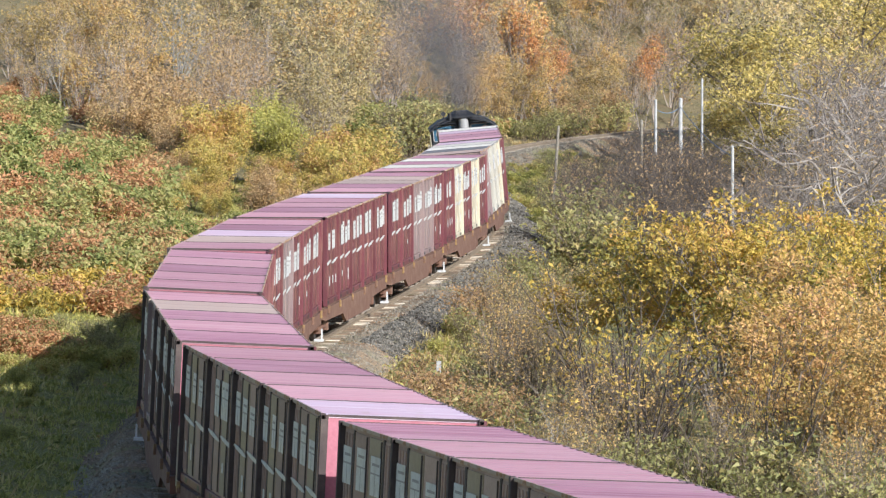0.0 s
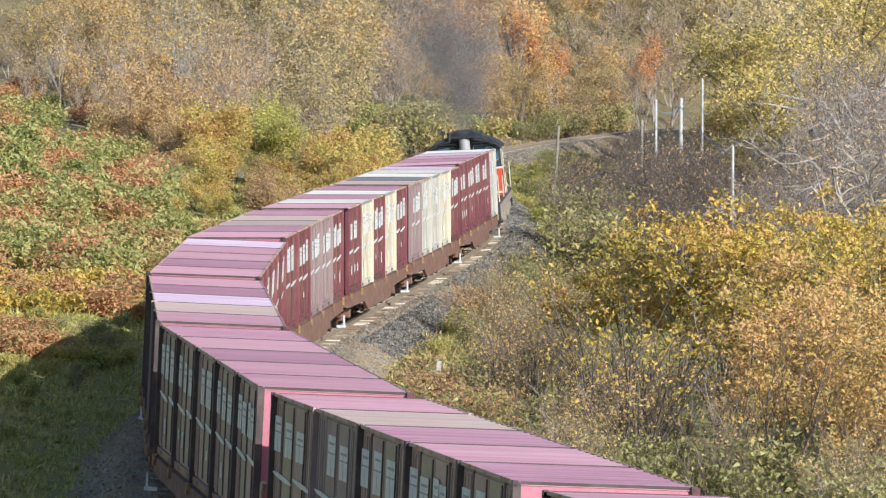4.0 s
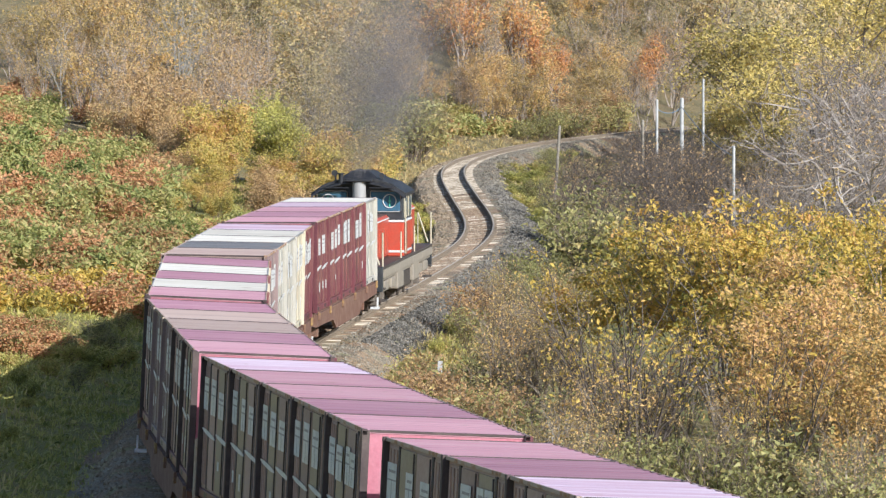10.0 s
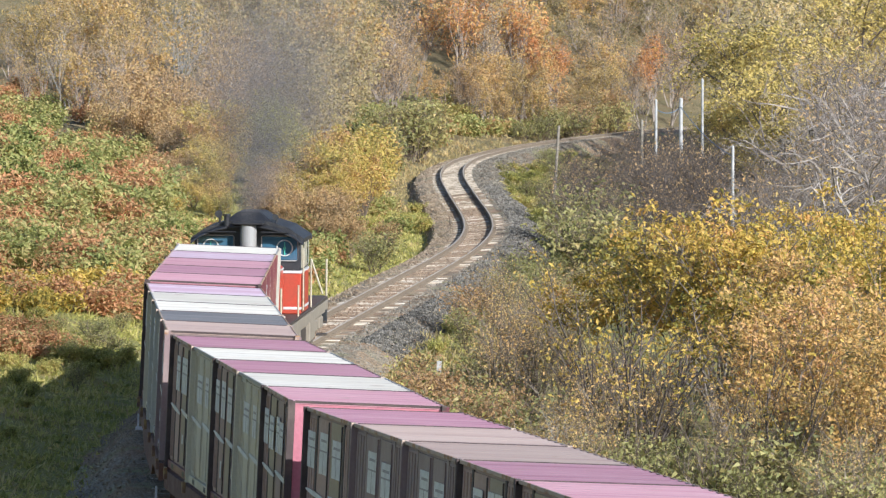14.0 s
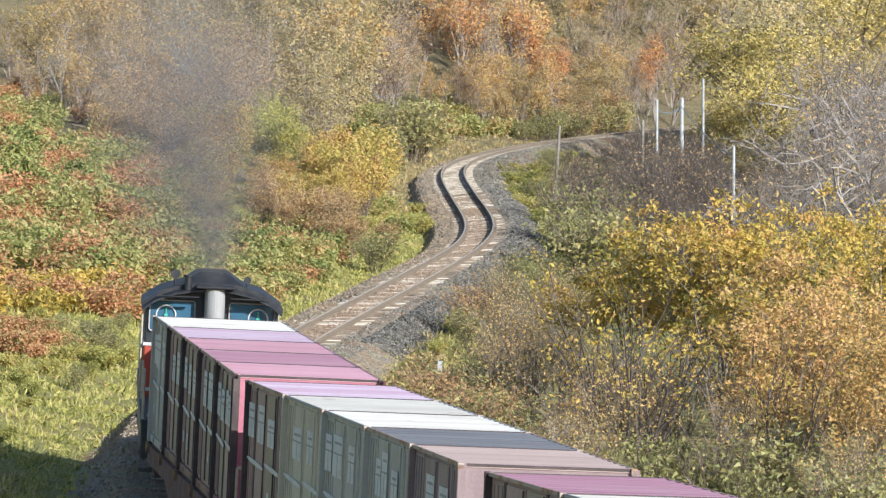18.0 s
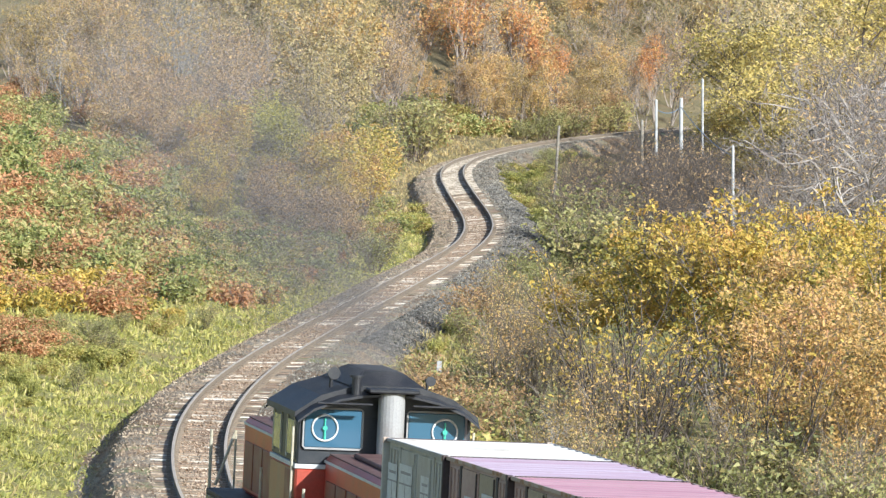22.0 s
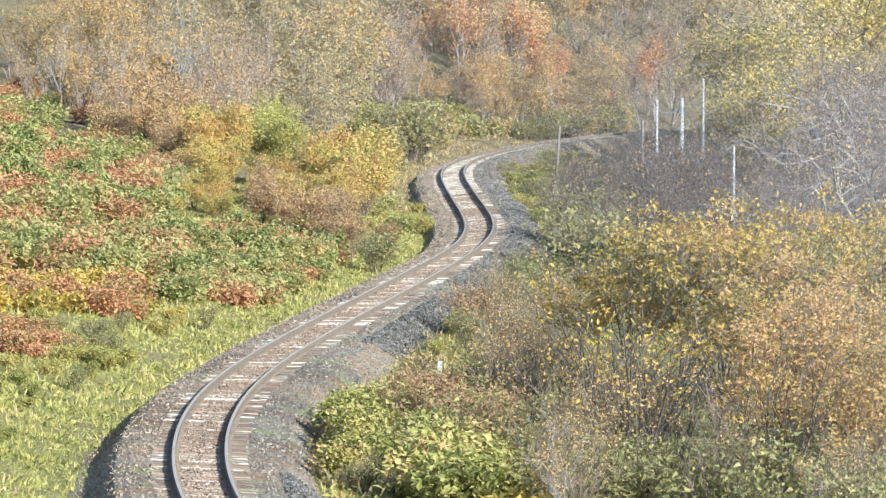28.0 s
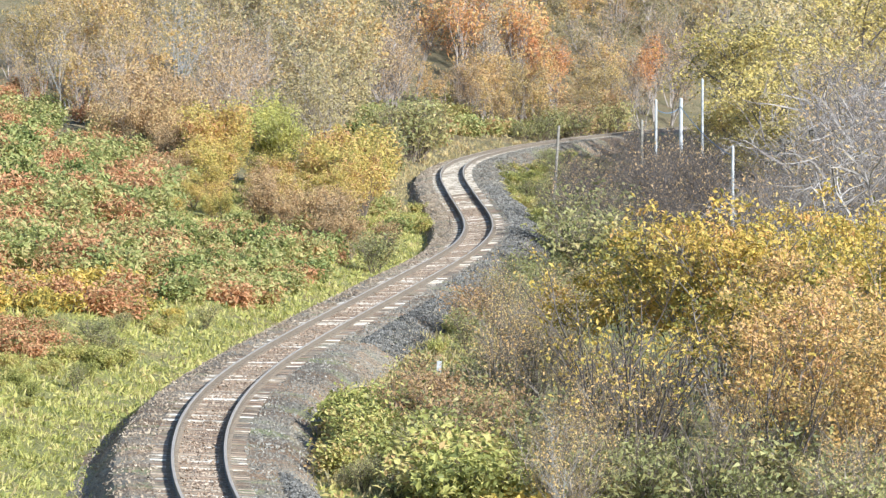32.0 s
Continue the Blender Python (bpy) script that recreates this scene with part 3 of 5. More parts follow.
# knotweed and low plants on the bank
bed("knotweed", 225, (-40, 320), (140, 505), 1, (.7, 1.2), 5, "russet_knotweed", .44, (45, 28))
bed("knotweed", 90, (290, 640), (405, 560), 2, (.6, 1.0), 4.2, "russet_knotweed", .3, (40, 25))
bed("golden_plant", 42, (-40, 255), (515, 570), 3, (.6, .95), 5, "russet_knotweed", .32, (60, 30))
bed("russet_knotweed", 14, (-40, 140), (580, 640), 4, (.4, .7), 5)
bed("green_bush", 40, (-40, 420), (560, 700), 5, (.25, .5), 4.2, "olive_shrub", .4, (60, 40))
bed("green_bush", 26, (-40, 230), (690, 860), 6, (.2, .36), 4.6)
bed("green_bush", 40, (610, 775), (330, 480), 7, (.45, .85), 3.2, "knotweed", .5, (50, 50))
bed("golden_plant", 3, (305, 320), (562, 572), 8, (.4, .5), 4)
# willows
grove("golden_willow", 18, (300, 445), (195, 350), 302, 260, 11)
grove("golden_willow", 10, (425, 545), (262, 350), 296, 260, 18)
grove("russet_willow", 13, (235, 345), (190, 310), 320, 272, 12)
grove("russet_willow", 7, (430, 505), (285, 355), 276, 262, 13)
grove("golden_willow", 24, (525, 695), (215, 345), 306, 264, 14)
grove("russet_willow", 14, (400, 655), (310, 405), 264, 250, 15, most=.8)
grove("golden_willow", 8, (250, 420), (300, 380), 268, 255, 17, most=.7)
grove("lime_tree", 6, (415, 550), (148, 215), 312, 300, 16)
# woods behind the bank
grove("ochre_tree", 16, (-40, 330), (-70, 60), 432, 350, 21, 7, 1.2)
grove("bare_tree", 14, (-40, 330), (-50, 80), 425, 345, 22, 7, 1.2)
grove("birch", 4, (290, 350), (-60, -10), 380, 355, 23, 7, .8)
grove("birch", 3, (60, 240), (-30, 30), 370, 345, 24, 7, .8)
grove("russet_willow", 12, (150, 440), (110, 180), 345, 318, 25, 5, .9, 1.2)
grove("bare_tree", 10, (60, 440), (90, 150), 350, 322, 34, 5, .9, 1.2)
grove("bare_tree", 18, (330, 505), (10, 110), 400, 326, 26, 7, 1.1)
grove("olive_tree", 8, (300, 500), (-80, -10), 445, 405, 27, 7, 1.4)
grove("olive_tree", 18, (505, 645), (-60, 120), 425, 330, 28, 6, 1.1)
grove("ochre_tree", 4, (560, 610), (-40, 20), 410, 380, 29, 6, 1.1)
grove("bare_tree", 16, (635, 740), (-40, 110), 445, 392, 30, 5, 1.0)
grove("olive_shrub", 16, (620, 790), (165, 230), 410, 330, 31, 3.6, .7, 2.0)
bed("knotweed", 20, (630, 790), (215, 275), 32, (.9, 1.4), 3.6)
# beyond the far curve
grove("red_tree", 1, (722, 748), (-40, -10), 432, 424, 41, 5, .8)
grove("red_tree", 2, (775, 850), (-40, -5), 432, 424, 42, 5, .8)
grove("red_tree", 2, (885, 935), (-30, 20), 430, 422, 43, 5, .8)
grove("red_tree", 1, (930, 960), (25, 60), 428, 422, 44, 5, .6)
grove("red_tree", 3, (950, 1015), (78, 105), 427, 421, 45, 5, .6)
grove("red_tree", 2, (1145, 1170), (75, 95), 446, 440, 46, 5, .6)
grove("ochre_tree", 9, (730, 1010), (70, 150), 428, 410, 47, 4.5, 1.0)
grove("bare_tree", 6, (740, 900), (60, 140), 432, 412, 58, 4.5, 1.0)
grove("bare_tree", 8, (835, 895), (-40, 60), 460, 432, 48, 5, .8)
bed("olive_tree", 46, (560, 1640), (-130, 110), 49, (.6, .95), 5, "ochre_tree", .45, (70, 60))
bed("olive_tree", 26, (1000, 1320), (-40, 150), 50, (.5, .8), 5, "bare_tree", .4, (60, 50))
bed("gold_tree", 8, (900, 1200), (-60, 60), 57, (.5, .75), 5)
bed("olive_tree", 22, (830, 1080), (-20, 160), 60, (.45, .75), 5, "ochre_tree", .5, (40, 40))
grove("ochre_tree", 12, (1005, 1110), (80, 150), 446, 428, 51, 4.5, .9)
grove("bare_tree", 16, (1000, 1260), (10, 120), 470, 436, 52, 4.5, 1.1)
grove("rust_bush", 16, (860, 1200), (155, 200), 432, 420, 53, 3.6, .7, 1.9)
grove("olive_shrub", 34, (770, 1130), (165, 222), 436, 408, 55, 3.2, .6, 1.9)
bed("green_bush", 40, (740, 1110), (190, 245), 56, (.7, 1.2), 3.0, "knotweed", .4)
# golden trees and thicket on the inner side
grove("gold_tree", 10, (1250, 1540), (10, 140), 345, 296, 61, 5, 1.0)
grove("gold_tree", 4, (1230, 1420), (110, 180), 330, 300, 58, 5, .8)
grove("gold_tree", 8, (1290, 1600), (-60, 10), 430, 360, 62, 5, 2.0)
grove("olive_tree", 8, (1230, 1600), (-40, 40), 400, 340, 63, 5, 1.6)
grove("twig_thicket", 16, (1390, 1720), (70, 260), 290, 215, 64, 5, .9)
grove("twig_thicket", 8, (1280, 1480), (240, 320), 262, 222, 59, 5, .9)
grove("thicket_tree", 16, (1400, 1720), (60, 270), 290, 205, 65, 5, .9)
grove("scrub_tree", 26, (1075, 1345), (222, 285), 300, 250, 66, 4.5, .8)
grove("scrub_tree", 10, (1000, 1085), (255, 330), 285, 255, 67, 3.6, .7)
grove("scrub_tree", 10, (1010, 1350), (290, 350), 262, 235, 68, 4, .8)
grove("olive_shrub", 10, (970, 1130), (300, 380), 262, 235, 69, 3.8, .7)
bed("green_bush", 44, (885, 1000), (290, 430), 70, (.45, .8), 2.7, "olive_shrub", .3, (40, 40))
bed("green_bush", 22, (728, 778), (300, 425), 99, (.4, .65), 2.3, "olive_shrub", .3, (30, 30))
bed("green_bush", 34, (860, 1000), (300, 440), 97, (.3, .6), 2.3, "olive_shrub", .35, (30, 30))
# tiny dark scrub, added only to stand in for a dark patch here
bed("scrub_tree", 4, (895, 935), (405, 425), 98, (.10, .16), 2.2)
# scrub along the inner side of the near curve
bed("olive_shrub", 70, (650, 1060), (430, 640), 71, (.5, .95), 2.9, "rust_bush", .18, (50, 40))
bed("green_bush", 14, (640, 900), (480, 640), 72, (.3, .55), 2.9)
grove("twig_shrub", 22, (800, 1080), (440, 560), 205, 165, 73, 4, .6)
grove("twig_shrub", 14, (900, 1280), (560, 690), 160, 136, 74, 4, .8)
grove("twig_shrub", 10, (880, 1130), (660, 760), 146, 132, 75, 4, .6)
grove("olive_shrub", 14, (900, 1240), (700, 800), 150, 136, 93, 4, .6)
grove("rust_bush", 9, (660, 850), (590, 660), 172, 156, 76, 3.6, .5, .9)
grove("rust_bush", 8, (740, 930), (640, 740), 158, 146, 77, 3.6, .5, .9)
grove("green_bush", 8, (690, 950), (600, 740), 170, 146, 78, 3.6, .5, 1.1)
grove("olive_shrub", 14, (690, 960), (580, 740), 175, 146, 95, 3.6, .5, 1.1)
grove("green_bush", 16, (555, 750), (690, 775), 162, 148, 79, 3.2, .5, 1.3)
grove("green_bush", 10, (740, 890), (725, 800), 150, 139, 80, 3.4, .5, 1.4)
grove("golden_plant", 12, (850, 1040), (812, 860), 141, 134, 81, 3.4, .4, 1.3)
grove("olive_shrub", 16, (560, 860), (800, 870), 146, 138, 82, 3.2, .5, 1.2)
grove("yellow_tree", 6, (1115, 1440), (350, 440), 178, 154, 83, 6, 1.2, ragged=40)
grove("yellow_tree", 4, (1340, 1720), (360, 420), 186, 166, 84, 6, 1.5, ragged=40)
grove("yellow_tree", 1, (1040, 1230), (420, 460), 168, 162, 85, 4.5, 1.0)
grove("orange_tree", 7, (1240, 1720), (450, 540), 162, 142, 86, 5, 1.1, ragged=40)
grove("orange_tree", 5, (1200, 1720), (540, 640), 144, 132, 87, 4.5, 1.0)
grove("sapling", 3, (980, 1260), (440, 500), 150, 142, 88, 4.5, .7)
grove("sapling", 2, (1200, 1500), (540, 600), 142, 134, 89, 4.5, .9)
grove("twig_shrub", 10, (1180, 1640), (640, 760), 142, 126, 90, 4.5, .9)
grove("olive_shrub", 14, (1150, 1640), (720, 830), 142, 128, 94, 4.5, .7)
grove("birch", 3, (930, 1040), (690, 760), 138, 130, 92, 4, .5)
for key, kset in PROTO.items():
    for p in kset[USED[key]:]:
        p.matrix_basis = pose(-40 - 3 * len(key) % 20, 330, float(ground_z([-45], [330])[0]))

# grass and weeds beside the ballast


def verge(name, n, s0, s1, l0, l1, size, slim, droop, mat, label, seed):
    rs = np.random.RandomState(seed)
    tuft = np.stack([rs.uniform(s0, s1, n // 14), rs.uniform(l0, l1, n // 14)], 1)
    k = rs.randint(0, len(tuft), n)
    gp = on_track(tuft[k, 0] + rs.normal(0, .22, n), tuft[k, 1] + rs.normal(0, .16, n))
    gp[:, 2] = ground_z(gp[:, 0], gp[:, 1]) - .02
    tall = .55 + .9 * rs.rand(len(tuft))[k]
    V, Fc = leaves(gp, size, rs, droop=droop, slim=slim)
    V = V.reshape(n, 4, 3)
    V = gp[:, None] + (V - gp[:, None]) * tall[:, None, None]
    tagged(new(name, mesh_of(name, V.reshape(-1, 3), Fc, mat)), label, name, kind="stuff")


verge("grass", 100000, 5, 200, -12, -2.2, .19, .13, -.6, L_GRASS, "pale green grass with dry blades beside the ballast", 5)
verge("weeds", 90000, 5, 200, -13, -2.4, .15, .5, -.2, L_GREEN, "low broad-leaved weeds on the verge", 6)
verge("grass", 22000, 12, 290, 2.4, 6.0, .26, .16, -.75, L_OLIVE, "dry olive grass at the foot of the embankment", 7)
verge("weeds", 26000, 12, 290, 2.25, 6.0, .15, .5, -.3, L_GREEN, "low broad-leaved weeds by the embankment", 8)
verge("weeds", 24000, 130, 250, 1.9, 3.8, .17, .5, -.2, L_GREEN, "green weeds creeping over the ballast shoulder", 10)
verge("grass", 14000, 200, 330, -6.0, -2.3, .24, .2, -.6, L_OLIVE, "green grass along the far curve", 9)

# ------------------------------------------------------------------ poles
POLE = paint("pole_concrete", (.62, .61, .58), (.42, .40, .36), .85, grain=4)
POST = paint("post_wood", (.30, .26, .20), (.46, .42, .34), .9, grain=6)
WIRE = paint("blue_cable", (.20, .28, .36), (.14, .18, .22), .6)


def pole(name, label, col, row_top, y, r, mat, lean=0.0):
    x = at_col(col, y)
    top = EYE[2] - (row_top + 67) * y / F
    g = float(ground_z([x], [y])[0])
    t = thing(name, label, "pole", "line-side poles")
    part("shaft", rods(((-lean, 0, -.3), (0, 0, top - g), r, r * .85), n=10), mat, t)
    part("cap", rods(((0, 0, top - g), (0, 0, top - g + .05), r * .9, r * .5), n=10), mat, t)
    t.matrix_basis = pose(x, y, g)
    return Vector((x, y, top))


p1 = pole("pole", "white concrete pole in the scrub", 1205, 175, 291, .10, POLE)
p2 = pole("pole", "white concrete pole in the scrub", 1161, 178, 290, .07, POLE)
pole("pole", "thin white pole behind the scrub", 1243, 141, 292, .06, POLE)
p4 = pole("pole", "thin grey pole among yellow leaves", 1297, 260, 246, .065, POLE)
pole("pole", "leaning wooden distance post beside the track", 989, 224, 312, .075, POST, .28)
pole("pole", "short dark wooden post", 1136, 214, 289, .08, POST)
mk = thing("kilometre_marker", "small white marker plate on a thin post in the bushes", "marker")
part("post", rods(((0, 0, -.3), (0, 0, 2.2), .02), n=8), POST, mk)
part("plate", boxes((-.06, .06, -.05, -.03, 1.9, 2.24), bev=.008), POLE, mk, "pale plate")
mk.matrix_basis = pose(at_col(766, 164), 164, float(ground_z([at_col(766, 164)], [164])[0]) - .18, 0, 4, 0)
cb = bmesh.new()
for a, b in ((p1, p4), (p1, p2)):
    pts = [a.lerp(b, i / 10) - Vector((0, 0, .35 + .9 * (i / 10) * (1 - i / 10))) for i in range(11)]
    for u, v in zip(pts, pts[1:]):
        rod(cb, u, v, .018, n=5)
tagged(part("cable", cb, WIRE), "slack blue cable between poles", "cable")

# ------------------------------------------------------------------ the train
MAROON = paint("maroon_paint", (.19, .055, .066), (.30, .15, .115), .5, grain=1.8, wear=(.46, .70), stretch=(1, 1, .3), vary=.22)
# next two: left sides of maroon containers, with their shade put into the colour
SHADE_OLIVE = paint("shaded_side_olive_paint", (.43, .335, .22), (.50, .40, .28), .6, grain=1.3)
SHADE_BROWN = paint("shaded_side_brown_paint", (.46, .305, .245), (.54, .39, .32), .6, grain=1.3, vary=.2)
# dark trim; on left posts and lock rods it stands in for shade
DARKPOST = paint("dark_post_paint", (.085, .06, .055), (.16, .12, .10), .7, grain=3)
SALMON = paint("faded_end_paint", (.58, .20, .25), (.62, .28, .32), .5, grain=1.5)
GREYM = paint("grey_brown_paint", (.32, .225, .215), (.42, .325, .29), .55, grain=1.8, wear=(.46, .70), stretch=(1, 1, .3))
IVORY = paint("ivory_paint", (.70, .63, .47), (.46, .36, .24), .55, grain=1.8, wear=(.52, .70), stretch=(1, 1, .3))
GREYP = paint("pale_grey_paint", (.58, .55, .47), (.42, .36, .28), .55, grain=1.8, wear=(.50, .72), stretch=(1, 1, .3))


def roof_paint(name, colour, worn, dirt):
    """Faded roof paint: streaks run across the roof, blotches of wear and grime lie over them, each roof a little different."""
    m, nt, b = nodes_of(name)
    info = nt.nodes.new("ShaderNodeObjectInfo")
    tc = nt.nodes.new("ShaderNodeTexCoord")
    shift = nt.nodes.new("ShaderNodeVectorMath")
    shift.operation = "MULTIPLY_ADD"
    nt.links.new(info.outputs["Random"], shift.inputs[0])
    shift.inputs[1].default_value = (37, 53, 11)
    nt.links.new(tc.outputs["Object"], shift.inputs[2])

    def cloud(scale, stretch, stops):
        mp = nt.nodes.new("ShaderNodeMapping")
        mp.inputs["Scale"].default_value = stretch
        nt.links.new(shift.outputs[0], mp.inputs[0])
        n = add(nt, "ShaderNodeTexNoise", Scale=scale, Detail=5, Roughness=.6)
        nt.links.new(mp.outputs[0], n.inputs["Vector"])
        return ramp(nt, n.outputs["Fac"], stops)
    c = mixed(nt, cloud(1.0, (.35, 2.4, 1), [(.35, 0.0), (.66, 1.0)]), colour, worn)
    c = mixed(nt, cloud(1.0, (.22, 9, 1), [(.50, 0.0), (.62, .75)]), c, dirt)
    c = mixed(nt, cloud(2.2, (1, 1, 1), [(.60, 0.0), (.74, .55)]), c, (.36, .25, .19))
    hs = nt.nodes.new("ShaderNodeHueSaturation")
    mr = add(nt, "ShaderNodeMapRange")
    mr.inputs["To Min"].default_value, mr.inputs["To Max"].default_value = .84, 1.12
    nt.links.new(info.outputs["Random"], mr.inputs["Value"])
    nt.links.new(mr.outputs[0], hs.inputs["Value"])
    nt.links.new(c, hs.inputs["Color"])
    nt.links.new(hs.outputs[0], b.inputs["Base Color"])
    b.inputs["Roughness"].default_value = .55
    return m


R_MAUVE = roof_paint("mauve_roof", (.41, .195, .245), (.48, .275, .315), (.31, .135, .18))
R_PINK = roof_paint("pink_roof", (.54, .275, .315), (.58, .35, .375), (.43, .20, .245))
R_LILAC = roof_paint("lilac_roof", (.57, .43, .51), (.52, .335, .40), (.68, .58, .63))
R_TAN = roof_paint("tan_roof", (.48, .35, .29), (.53, .41, .34), (.40, .275, .235))
R_WHITE = roof_paint("white_roof", (.72, .665, .555), (.58, .53, .44), (.80, .76, .67))
R_GREY = roof_paint("grey_roof", (.19, .185, .185), (.26, .25, .24), (.15, .145, .145))
EDGE = paint("edge_rail_paint", (.58, .45, .35), (.42, .22, .10), .7, grain=3, wear=(.48, .6))
WHITE = paint("white_paint", (.80, .80, .77), (.62, .60, .56), .5, grain=6)
BLACK = paint("black_paint", (.025, .025, .028), (.06, .058, .055), .5, grain=4)
RUST = paint("rusty_underframe", (.20, .10, .065), (.30, .19, .13), .85, grain=3)
STEEL = paint("dirty_steel", (.10, .085, .075), (.18, .14, .11), .65, .4, grain=5)
REDP = paint("red_loco_paint", (.60, .085, .045), (.45, .10, .06), .4, grain=2)
HOODTOP = paint("dusty_maroon_paint", (.15, .07, .055), (.24, .15, .12), .65, grain=2.5)
DUSTY_SHADE_RED = paint("dusty_shade_red_paint", (.30, .10, .06), (.34, .20, .13), .55, grain=2)
# tan tone of the red paint in shade, put into the colour
TANRED = paint("shade_tan_paint", (.50, .27, .13), (.42, .30, .17), .5, grain=2)
SLATE = paint("dark_grey_paint", (.035, .04, .045), (.07, .07, .07), .45, grain=3)
LIGHTG = paint("light_grey_paint", (.42, .41, .39), (.33, .30, .27), .5, grain=3)
GRIME = paint("grimy_bogie_paint", (.15, .125, .10), (.27, .225, .175), .85, grain=4)
DUSTY = paint("dusty_sill_paint", (.33, .285, .22), (.42, .36, .27), .75, grain=3)
CREAM = paint("cream_paint", (.66, .60, .44), (.45, .36, .22), .6, grain=8)
gm, gnt, GLb = nodes_of("cab_glass")
# blue of the reflected sky is put into the base colour of the pane
GLb.inputs["Base Color"].default_value = (.06, .14, .21, 1)
GLb.inputs["Roughness"].default_value = .06
GLb.inputs["IOR"].default_value = 1.7
GLASS = gm

LATCH = paint("lock_yellow_paint", (.46, .30, .10), (.24, .13, .085), .7, grain=6, wear=(.35, .55))
OCHRE_SILL = paint("ochre_sill_paint", (.46, .37, .19), (.36, .28, .17), .7, grain=3)
INK = paint("notice_print", (.38, .35, .34), (.5, .46, .44), .6, grain=8)
GREEN_LAMP = paint("green_disc", (.10, .55, .40), (.08, .45, .33), .4)


def notice(t, slab, y0, y1, z0, z1, d):
    """White plate with printed bars too small to read."""
    bm = boxes(slab(y0, y1, z0, z1, d, d + .005))
    n = len(bm.faces)
    zm, ym = z0 + .56 * (z1 - z0), (y0 + y1) / 2
    box(bm, *slab(y0, y1, zm - .012, zm + .012, d + .005, d + .007))
    box(bm, *slab(ym - .012, ym + .012, z0, zm, d + .005, d + .007))
    box(bm, *slab(y0 + .06, y1 - .1, z1 - .14, z1 - .10, d + .005, d + .007))
    bm.faces.ensure_lookup_table()
    for f in bm.faces[n:]:
        f.material_index = 1
    part("notice", bm, WHITE, t, "white notice plate with dark print").data.materials.append(INK)


